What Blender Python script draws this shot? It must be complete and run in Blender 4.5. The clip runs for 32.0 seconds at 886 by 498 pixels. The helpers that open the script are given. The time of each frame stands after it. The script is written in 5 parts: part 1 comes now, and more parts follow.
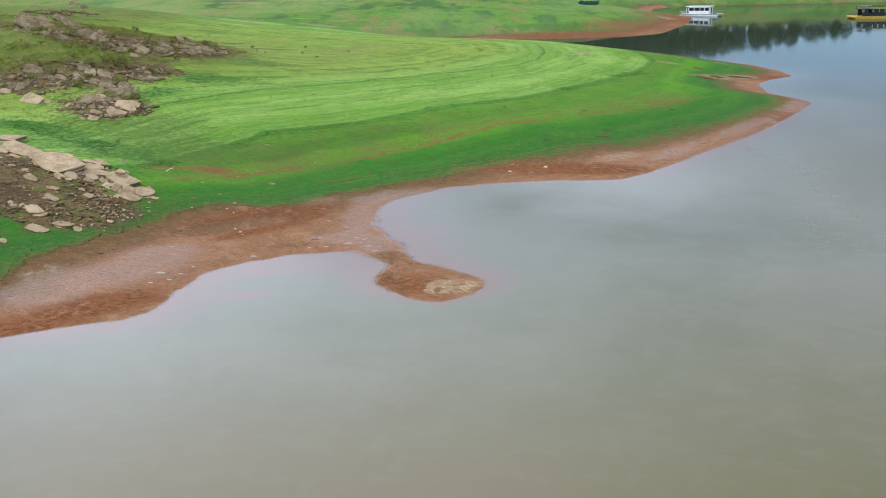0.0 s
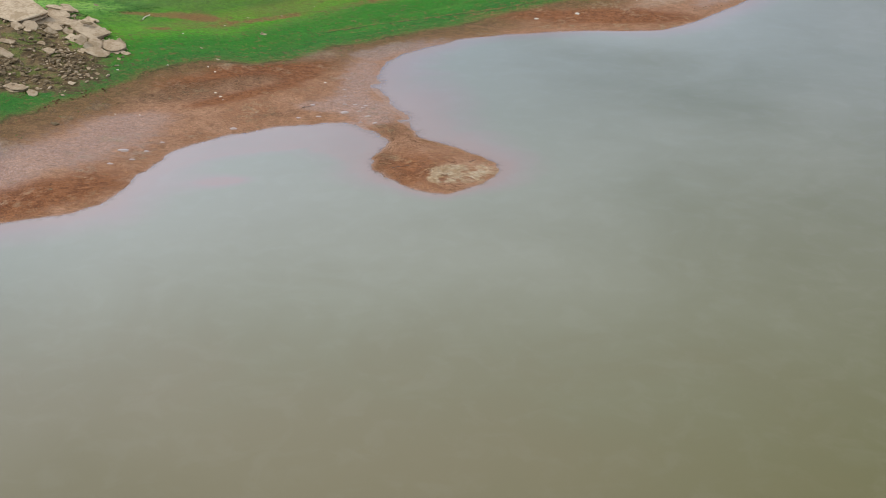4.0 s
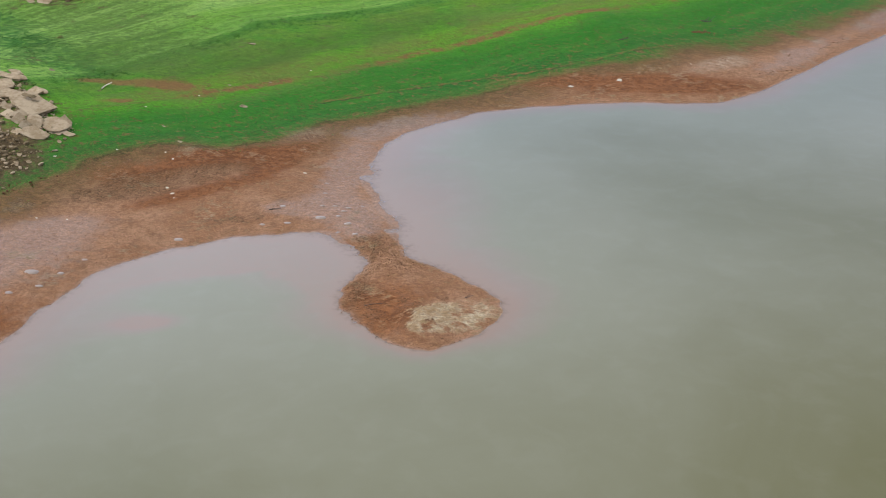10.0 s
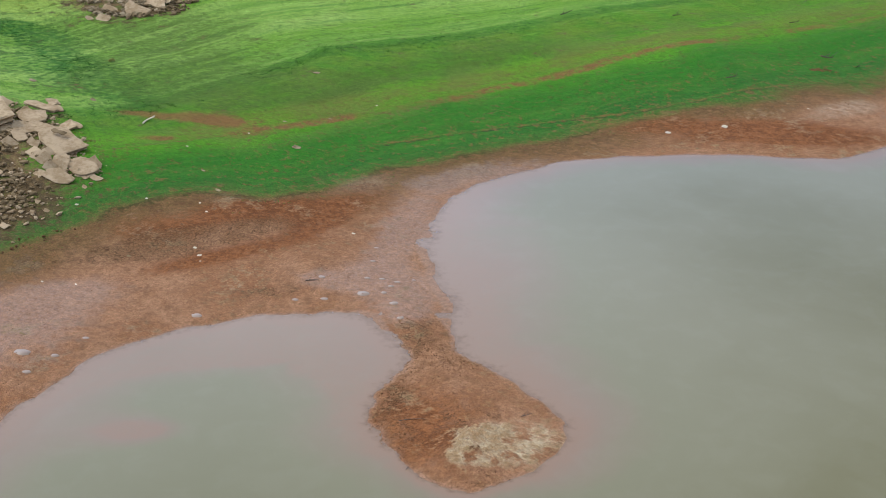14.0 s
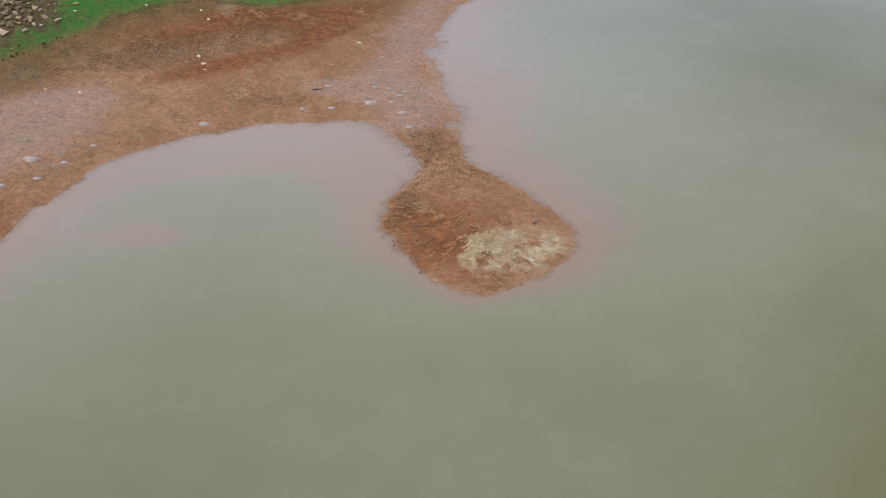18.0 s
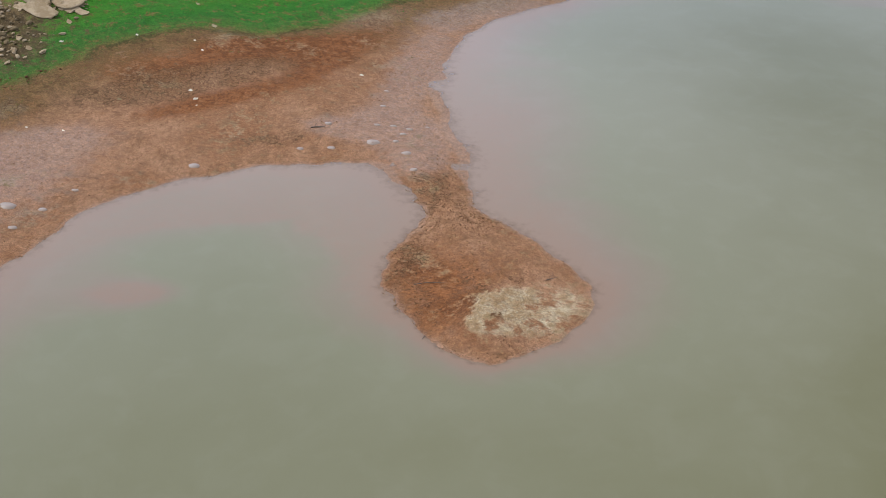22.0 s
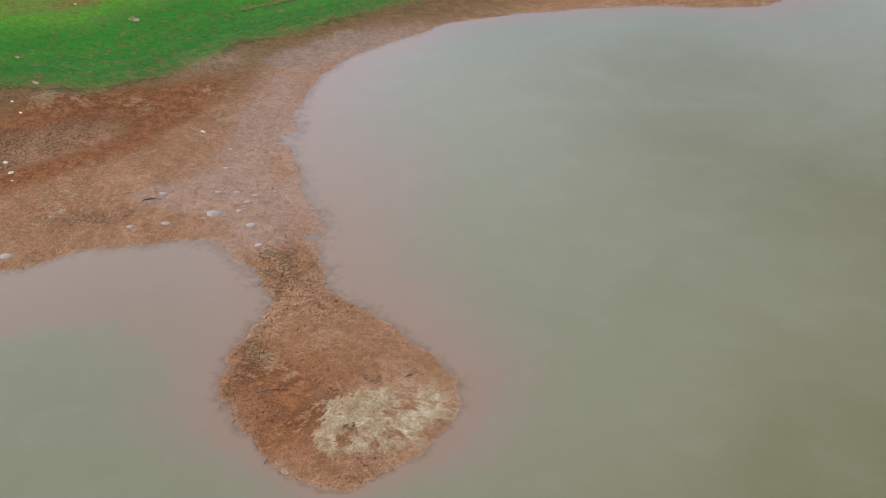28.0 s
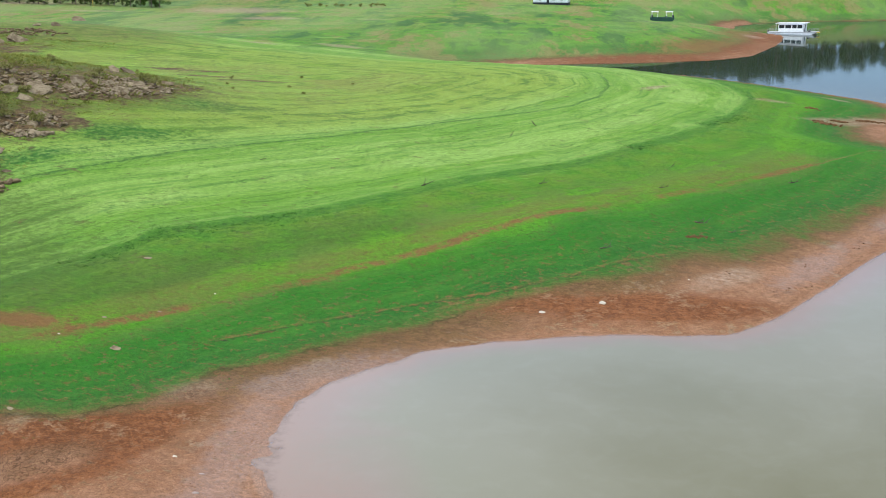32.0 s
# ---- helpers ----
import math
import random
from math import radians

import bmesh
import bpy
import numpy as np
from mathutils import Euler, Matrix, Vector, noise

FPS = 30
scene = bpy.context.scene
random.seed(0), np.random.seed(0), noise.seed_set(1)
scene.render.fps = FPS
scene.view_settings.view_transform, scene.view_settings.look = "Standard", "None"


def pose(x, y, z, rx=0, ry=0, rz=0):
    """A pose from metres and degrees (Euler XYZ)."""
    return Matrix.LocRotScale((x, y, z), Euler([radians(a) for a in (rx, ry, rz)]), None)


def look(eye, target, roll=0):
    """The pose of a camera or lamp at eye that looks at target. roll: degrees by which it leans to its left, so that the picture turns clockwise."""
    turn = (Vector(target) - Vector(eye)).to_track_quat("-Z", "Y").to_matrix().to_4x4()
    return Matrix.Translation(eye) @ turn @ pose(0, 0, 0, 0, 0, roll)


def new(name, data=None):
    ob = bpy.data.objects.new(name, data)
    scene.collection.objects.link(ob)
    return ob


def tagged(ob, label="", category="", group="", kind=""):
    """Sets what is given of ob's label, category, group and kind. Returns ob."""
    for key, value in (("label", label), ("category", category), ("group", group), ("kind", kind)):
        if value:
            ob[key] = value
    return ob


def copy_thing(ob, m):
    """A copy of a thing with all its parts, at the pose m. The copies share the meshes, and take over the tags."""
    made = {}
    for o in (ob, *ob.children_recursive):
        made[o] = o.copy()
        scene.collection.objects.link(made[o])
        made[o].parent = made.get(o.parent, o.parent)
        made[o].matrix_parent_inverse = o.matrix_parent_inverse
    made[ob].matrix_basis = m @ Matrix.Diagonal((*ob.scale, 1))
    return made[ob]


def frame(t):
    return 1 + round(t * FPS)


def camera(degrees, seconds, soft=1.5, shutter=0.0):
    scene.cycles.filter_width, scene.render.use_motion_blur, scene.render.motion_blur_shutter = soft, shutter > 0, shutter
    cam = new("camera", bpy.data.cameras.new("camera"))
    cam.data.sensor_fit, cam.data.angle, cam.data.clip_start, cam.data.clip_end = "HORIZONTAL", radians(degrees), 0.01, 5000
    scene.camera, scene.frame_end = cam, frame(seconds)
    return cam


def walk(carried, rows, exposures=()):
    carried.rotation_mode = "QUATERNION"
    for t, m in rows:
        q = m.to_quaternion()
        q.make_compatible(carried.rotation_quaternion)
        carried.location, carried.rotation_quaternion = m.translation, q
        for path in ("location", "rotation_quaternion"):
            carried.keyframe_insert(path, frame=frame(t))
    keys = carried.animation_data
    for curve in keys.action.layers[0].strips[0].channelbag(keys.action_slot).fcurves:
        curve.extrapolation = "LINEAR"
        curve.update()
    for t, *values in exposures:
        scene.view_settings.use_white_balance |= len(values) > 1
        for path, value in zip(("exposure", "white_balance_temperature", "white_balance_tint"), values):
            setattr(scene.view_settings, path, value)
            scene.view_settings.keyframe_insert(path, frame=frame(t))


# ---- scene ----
# Camera: seconds, place, yaw, pitch, roll
cam = camera(44.677, 32.0, soft=0.6)
PATH = [
    (0, 2.347, -82.157, 25.809, 0.788, -15.529, -0.140),
    (0.5, 2.392, -80.381, 25.777, 0.691, -18.504, -0.051),
    (1, 2.541, -78.537, 25.787, 0.846, -22.549, -0.121),
    (1.5, 2.799, -76.620, 25.825, 1.035, -25.691, 0.095),
    (2, 3.019, -74.787, 25.881, 1.408, -26.071, -0.080),
    (2.5, 3.209, -73.167, 25.944, 1.717, -25.811, -0.251),
    (3, 3.373, -71.685, 26.030, 1.958, -25.363, -0.101),
    (3.5, 3.542, -70.219, 26.100, 2.219, -25.134, -0.040),
    (5.5, 4.195, -64.143, 25.861, 3.202, -24.345, -0.003),
    (6, 4.381, -62.662, 25.851, 3.423, -24.235, -0.018),
    (6.5, 4.603, -61.192, 25.807, 3.708, -24.177, -0.114),
    (7, 4.815, -59.604, 25.747, 3.903, -24.137, -0.143),
    (7.5, 5.100, -58.035, 25.721, 4.206, -24.074, -0.183),
    (8, 5.343, -56.507, 25.750, 4.383, -23.980, -0.211),
    (8.5, 5.597, -54.926, 25.781, 4.490, -23.894, -0.284),
    (9, 5.887, -53.301, 25.788, 4.684, -23.850, -0.297),
    (9.5, 6.160, -51.731, 25.739, 4.836, -23.772, -0.224),
    (10, 6.373, -50.156, 25.657, 5.614, -23.688, -0.295),
    (10.5, 6.547, -48.612, 25.620, 7.038, -23.642, -0.349),
    (11, 6.779, -47.094, 25.679, 9.858, -23.587, -0.462),
    (11.5, 6.874, -45.617, 25.749, 10.815, -23.530, -0.215),
    (12, 6.843, -44.154, 25.778, 11.089, -23.547, -0.019),
    (12.5, 6.749, -42.629, 25.773, 11.187, -23.614, 0.065),
    (13, 6.702, -41.046, 25.787, 10.968, -23.718, 0.121),
    (13.5, 6.633, -39.599, 25.803, 10.870, -23.596, 0.059),
    (14, 6.885, -38.881, 25.724, 11.095, -23.546, -0.094),
    (14.5, 7.275, -38.796, 25.594, 11.071, -24.715, -0.164),
    (15, 7.497, -39.004, 25.574, 10.836, -28.586, 0.047),
    (15.5, 7.495, -39.316, 25.641, 10.507, -31.734, 0.343),
    (17.5, 6.177, -39.542, 25.257, 10.372, -33.064, 0.682),
    (18, 6.130, -39.257, 25.105, 10.668, -32.961, 0.377),
    (18.5, 6.231, -39.146, 24.924, 10.927, -32.591, 0.166),
    (19, 6.361, -39.159, 24.775, 11.046, -32.146, 0.036),
    (19.5, 6.499, -39.358, 24.699, 11.110, -31.690, 0.122),
    (20, 6.550, -39.520, 24.679, 11.140, -31.423, 0.238),
    (20.5, 6.434, -39.295, 24.672, 10.815, -31.585, 0.431),
    (21, 6.060, -38.338, 24.664, 10.760, -31.844, 0.573),
    (21.5, 5.687, -36.822, 24.702, 11.035, -32.138, 0.452),
    (22, 5.483, -35.047, 24.762, 11.292, -32.492, 0.131),
    (22.5, 5.656, -33.155, 24.821, 10.100, -32.686, -0.021),
    (23, 5.989, -31.107, 24.807, 4.690, -32.868, 0.520),
    (23.5, 6.312, -29.143, 24.678, 0.772, -32.634, 0.162),
    (24, 6.778, -27.848, 24.458, -0.954, -32.266, -0.211),
    (24.5, 7.422, -27.274, 24.184, -0.641, -32.068, -0.758),
    (26.5, 7.364, -28.674, 24.555, 0.396, -31.773, 0.208),
    (27, 7.030, -28.765, 24.748, 3.285, -32.323, -0.320),
    (27.5, 6.807, -28.681, 24.934, 4.858, -32.738, -0.428),
    (28, 6.706, -28.455, 25.050, 5.483, -32.881, -0.414),
    (28.5, 6.803, -28.179, 25.066, 5.781, -32.744, -0.607),
    (29, 7.063, -27.972, 24.996, 5.996, -31.323, -0.681),
    (29.5, 7.405, -28.096, 24.925, 6.070, -27.253, -0.723),
    (30, 7.779, -28.490, 24.839, 5.859, -23.102, -0.640),
    (30.5, 7.816, -28.874, 24.734, 5.435, -19.176, -0.492),
    (31, 7.592, -29.148, 24.564, 4.972, -15.577, -0.305),
    (31.5, 7.346, -29.148, 24.413, 4.736, -14.705, -0.136),
    (32, 7.089, -29.021, 24.289, 4.319, -14.872, -0.182),
]
walk(cam, [(t, pose(x, y, z, 90 + p, 0, yaw) @ pose(0, 0, 0, 0, 0, r)) for t, x, y, z, yaw, p, r in PATH],
     exposures=[(0, 0.01), (2.5, -0.03), (8, -0.15), (18, -0.13), (28.5, -0.12), (31, 0.11), (32, 0.16)])


# ---- node helpers ----
class Nodes:
    """A small builder of node trees."""

    def __init__(self, tree):
        self.tree = tree
        tree.nodes.clear()

    def add(self, kind, **sockets):
        n = self.tree.nodes.new(kind)
        for key, v in sockets.items():
            self.put(n, key, v)
        return n

    def put(self, n, key, v):
        socket = n.inputs[int(key[1:])] if key[0] == "_" and key[1:].isdigit() else n.inputs[key.replace("_", " ")]
        if isinstance(v, bpy.types.NodeSocket):
            self.tree.links.new(v, socket)
        else:
            socket.default_value = (*v, 1.0) if isinstance(v, tuple) and len(v) == 3 and socket.type == "RGBA" else v

    def math(self, op, a, b=0.0, c=0.0, clamp=False):
        n = self.add("ShaderNodeMath")
        n.operation, n.use_clamp = op, clamp
        for i, v in enumerate((a, b, c)):
            self.put(n, "_%d" % i, v)
        return n.outputs[0]

    def ramp(self, v, a, b, lo=0.0, hi=1.0, smooth=True):
        n = self.add("ShaderNodeMapRange")
        n.interpolation_type = "SMOOTHSTEP" if smooth else "LINEAR"
        for i, q in enumerate((v, a, b, lo, hi)):
            self.put(n, "_%d" % i, q)
        return n.outputs[0]

    def mix(self, fac, a, b, blend="MIX"):
        n = self.add("ShaderNodeMix")
        n.data_type, n.blend_type = "RGBA", blend
        for i, q in ((0, fac), (6, a), (7, b)):
            self.put(n, "_%d" % i, q)
        return n.outputs[2]

    def attr(self, name):
        n = self.add("ShaderNodeAttribute")
        n.attribute_name = name
        return n.outputs["Fac"]

    def noise(self, scale, detail=4.0, rough=0.55, vec=None, distort=0.0):
        n = self.add("ShaderNodeTexNoise", Scale=scale, Detail=detail, Roughness=rough, Distortion=distort)
        if vec is not None:
            self.put(n, "Vector", vec)
        return n.outputs["Fac"]

    def voronoi(self, scale, feature="F1", vec=None, rand=1.0):
        n = self.add("ShaderNodeTexVoronoi")
        n.feature = feature
        self.put(n, "Scale", scale)
        self.put(n, "Randomness", rand)
        if vec is not None:
            self.put(n, "Vector", vec)
        return n.outputs["Distance"]

    def bump(self, height, strength=0.5, distance=0.05):
        return self.add("ShaderNodeBump", Strength=strength, Distance=distance, Height=height).outputs[0]

    def place(self):
        return self.add("ShaderNodeNewGeometry").outputs["Position"]

    def combine(self, x, y, z=0.0):
        n = self.add("ShaderNodeCombineXYZ", X=x, Y=y, Z=z)
        return n.outputs[0]

    def surface(self, **sets):
        n = self.add("ShaderNodeBsdfPrincipled", **sets)
        out = self.add("ShaderNodeOutputMaterial")
        self.tree.links.new(n.outputs[0], out.inputs[0])
        return n


def material(name):
    m = bpy.data.materials.new(name)
    m.use_nodes = True
    return m, Nodes(m.node_tree)


def painted(name, colour, rough=0.6, metal=0.0, vary=0.25, scale=6.0, bump=0.2, shine=0.5):
    """A coloured coat, with stains at a large and a small scale."""
    m, n = material(name)
    tc = n.add("ShaderNodeTexCoord").outputs["Object"]
    big, small = n.noise(scale * 0.25, 3, 0.6, tc), n.noise(scale * 4, 4, 0.6, tc)
    both = n.math("ADD", n.math("MULTIPLY", big, 0.6), n.math("MULTIPLY", small, 0.4))
    dark = tuple(c * (1 - vary) for c in colour)
    lit = tuple(min(1, c * (1 + vary)) for c in colour)
    n.surface(Base_Color=n.mix(n.ramp(both, 0.3, 0.7), dark, lit), Roughness=n.ramp(small, 0.2, 0.8, rough - 0.1, rough + 0.1),
              Metallic=metal, Specular_IOR_Level=shine, Normal=n.bump(small, bump, 0.01))
    return m


# ---- world and sun ----
SUN_ELEVATION, SUN_TURN = 52.0, -85.0
world = bpy.data.worlds.new("sky")
scene.world = world
world.use_nodes = True
w = Nodes(world.node_tree)
sky = w.add("ShaderNodeTexSky")
sky.sky_type, sky.sun_disc, sky.sun_elevation, sky.sun_rotation = "NISHITA", False, radians(SUN_ELEVATION), radians(SUN_TURN)
sky.air_density, sky.dust_density, sky.ozone_density = 1.0, 0.4, 2.0
heading = w.add("ShaderNodeTexCoord").outputs["Generated"]
split = w.add("ShaderNodeSeparateXYZ", Vector=heading)
rise = w.math("ADD", w.math("MAXIMUM", split.outputs[2], 0.0), 0.14)
cloud_at = w.combine(w.math("DIVIDE", split.outputs[0], rise), w.math("DIVIDE", split.outputs[1], rise), 0.7)
cloud = w.noise(0.95, 5, 0.5, cloud_at, 0.3)
# the cloud bank breaks up low in the north-east
broken = w.math("MULTIPLY", w.ramp(w.math("ADD", split.outputs[0], w.math("MULTIPLY", w.math("SUBTRACT", cloud, 0.5), 0.5)), 0.10, 0.34), w.ramp(split.outputs[2], 0.28, 0.17))
cover = w.math("MULTIPLY", w.math("MULTIPLY", w.ramp(cloud, 0.2, 0.42), w.ramp(split.outputs[2], 0.05, 0.22, 0.12, 1.0)), w.math("SUBTRACT", 1.0, w.math("MULTIPLY", broken, 0.6)))
ahead = w.add("ShaderNodeVectorMath")
ahead.operation = "DOT_PRODUCT"
w.put(ahead, "_0", heading)
w.put(ahead, "_1", (math.sin(radians(SUN_TURN)) * math.cos(radians(SUN_ELEVATION)), math.cos(radians(SUN_TURN)) * math.cos(radians(SUN_ELEVATION)), math.sin(radians(SUN_ELEVATION))))
glare = w.math("MULTIPLY", w.ramp(ahead.outputs["Value"], 0.1, 0.95, 0.75, 2.0), w.ramp(split.outputs[2], 0.38, 0.74, 2.05, 0.8))
grey = w.mix(w.ramp(w.noise(1.1, 4, 0.5, cloud_at), 0.38, 0.63), (9.3, 12.0, 16.0), (15.2, 17.3, 21.4))
bright = w.add("ShaderNodeVectorMath")
bright.operation = "SCALE"
w.put(bright, "_0", grey)
w.put(bright, "Scale", glare)
bank = w.mix(1.0, bright.outputs[0], w.mix(w.ramp(split.outputs[2], 0.24, 0.6), (0.945, 1.0, 1.10), (1.03, 1.0, 0.96)), "MULTIPLY")
haze = w.add("ShaderNodeVectorMath")
haze.operation = "SCALE"
w.put(haze, "_0", sky.outputs[0])
w.put(haze, "Scale", w.ramp(split.outputs[2], 0.07, 0.19, 2.6, 0.95))
clear_sky = w.mix(1.0, haze.outputs[0], (0.81, 0.98, 1.26), "MULTIPLY")
lit = w.mix(cover, clear_sky, bank)
back = w.add("ShaderNodeBackground", Color=lit, Strength=0.048)
w.tree.links.new(back.outputs[0], w.add("ShaderNodeOutputWorld").inputs[0])

sun = new("sun", bpy.data.lights.new("sun", "SUN"))
sun.data.energy, sun.data.angle, sun.data.color = 2.1, radians(8), (1.0, 0.95, 0.88)
a, e = radians(SUN_TURN), radians(SUN_ELEVATION)
sun.matrix_world = look((200 * math.sin(a) * math.cos(e), 200 * math.cos(a) * math.cos(e), 200 * math.sin(e)), (0, 0, 0))


# ---- the plan: shorelines in metres, land on the left of each line ----
WEST = [(-300, -1500), (-90, -200), (-60, -60), (-40, -22), (-29.3, -12.3), (-24.4, -9.4), (-22, -8.6), (-20.6, -7.2), (-19.8, -4.3),
        (-19.8, -1.7), (-18.9, 2), (-17.6, 4.5), (-15.5, 6.7), (-12.5, 8.5), (-9, 9.9), (-6.2, 10), (-5, 8.6), (-3.8, 6.5)]
ISLET = [(-3.6, 4.6), (-4.1, 2.2), (-3.85, -0.2), (-2.95, -1.9), (-1.65, -3.05), (0, -3.95), (1.2, -4.25), (2.5, -3.6), (3.5, -2.5), (4.15, -1.3),
         (4.55, 0.3), (4.3, 1.5), (3.2, 2.85), (2, 4.2), (0.8, 5.3), (-0.5, 6), (-1.6, 7.2), (-2.4, 9.3), (-3, 11.2)]
BAY = [(-4.1, 14.3), (-5.3, 16.6), (-6.05, 19.2), (-6.2, 23), (-5.9, 26.8), (-4.3, 30.8), (-1.5, 33.8), (1.2, 36.5), (5, 38.5), (9, 39.4),
       (12.5, 40.2), (17.5, 40.5), (20.5, 40.9), (22.2, 41.8), (24.5, 44.2), (29, 50), (32, 54.4), (36, 60.4), (44.5, 71.8), (55.5, 89.6)]
SPITS = [(64, 105.7), (62.3, 113.5), (60, 119), (61.8, 132), (66, 139.6), (73, 146.7), (73, 158), (70.5, 169), (62, 186), (52, 203), (42, 216),
         (25, 226), (8, 231), (0, 234), (6, 238), (26, 243), (38, 245.3), (55, 252.5), (66.5, 264.5), (73.5, 281), (82, 303), (90, 330)]
FAR_BANK = [(95, 352), (90, 368), (84, 385), (90, 410), (107, 430), (130, 440), (162, 450), (214, 466), (320, 500), (700, 600), (2500, 900),
            (5200, 1500), (5200, 5200), (-5200, 5200), (-5200, -1500)]
LAND = np.array(WEST + ISLET + BAY + SPITS + FAR_BANK, float)
# Where the grass begins
SWARD = np.array([(-320, -1500), (-110, -200), (-75, -60), (-48, -20), (-38, -10), (-33.5, -2), (-32.5, 2.6), (-29.1, 9.8), (-26.5, 13.5), (-24.5, 17.8), (-22, 20),
                  (-19.5, 22.2), (-17, 22.3), (-15.3, 23.9), (-13.8, 25.4), (-12.4, 27.8), (-10.7, 30.6), (-7.2, 33.9), (-3.5, 37.7), (0.6, 40.7), (4.8, 44.7),
                  (9.4, 49), (14.1, 50.8), (19.5, 57), (25.5, 60.5), (30, 66.5), (43, 81), (57, 103), (58.5, 112), (51, 121), (55, 138), (67, 151),
                  (66, 166), (59, 184), (49, 201), (39, 212), (22, 221), (-2, 230), (-30, 236), (-5200, 240), (-5200, -1500)], float)


# The old water line, a low terrace across the slope, drawn in colour without relief
TERRACE = np.array([(-330, -1500), (-125, -60), (-95, 5), (-60, 24), (-45, 29), (-36, 29), (-31, 33), (-27.5, 42), (-21.8, 54), (-11.4, 62), (-1.8, 70.3), (11.5, 83.3), (26, 104), (36.3, 127),
                    (43, 148), (42, 172), (34, 192), (18, 207), (-4, 218), (-40, 227), (-5200, 231), (-5200, -1500)], float)


def side(px, py, ring, closed=True):
    """Signed distance to a ring of points: above 0 inside."""
    best, inside = np.full(px.shape, 1e9), np.zeros(px.shape, bool)
    for (ax, ay), (bx, by) in zip(ring, np.roll(ring, -1, 0)):
        dx, dy = bx - ax, by - ay
        k = np.clip(((px - ax) * dx + (py - ay) * dy) / (dx * dx + dy * dy), 0, 1)
        best = np.minimum(best, (px - ax - k * dx) ** 2 + (py - ay - k * dy) ** 2)
        if ay != by:
            inside ^= ((ay > py) != (by > py)) & (px < (bx - ax) * (py - ay) / (by - ay) + ax)
    return np.where(inside, 1, -1) * np.sqrt(best)


def grain(px, py, seed=0):
    """Smooth value noise, -1 to 1, one cell a metre."""
    ix, iy = np.floor(px), np.floor(py)
    fx, fy = px - ix, py - iy
    fx, fy = fx * fx * (3 - 2 * fx), fy * fy * (3 - 2 * fy)

    def at(i, j):
        h = np.sin(i * 127.1 + j * 311.7 + seed * 74.7) * 43758.5453
        return (h - np.floor(h)) * 2 - 1
    return (at(ix, iy) * (1 - fx) + at(ix + 1, iy) * fx) * (1 - fy) + (at(ix, iy + 1) * (1 - fx) + at(ix + 1, iy + 1) * fx) * fy


def rough(px, py, size, octaves=4, seed=0):
    total, amp = 0, 1.0
    for o in range(octaves):
        total = total + amp * grain(px / size + 17.3 * o, py / size - 9.1 * o, seed + o)
        size, amp = size / 2.1, amp * 0.5
    return total / 1.9


def mound(px, py, x, y, rx, ry, turn=0.0):
    c, s = math.cos(radians(turn)), math.sin(radians(turn))
    u, v = ((px - x) * c + (py - y) * s) / rx, (-(px - x) * s + (py - y) * c) / ry
    return np.exp(-(u * u + v * v))


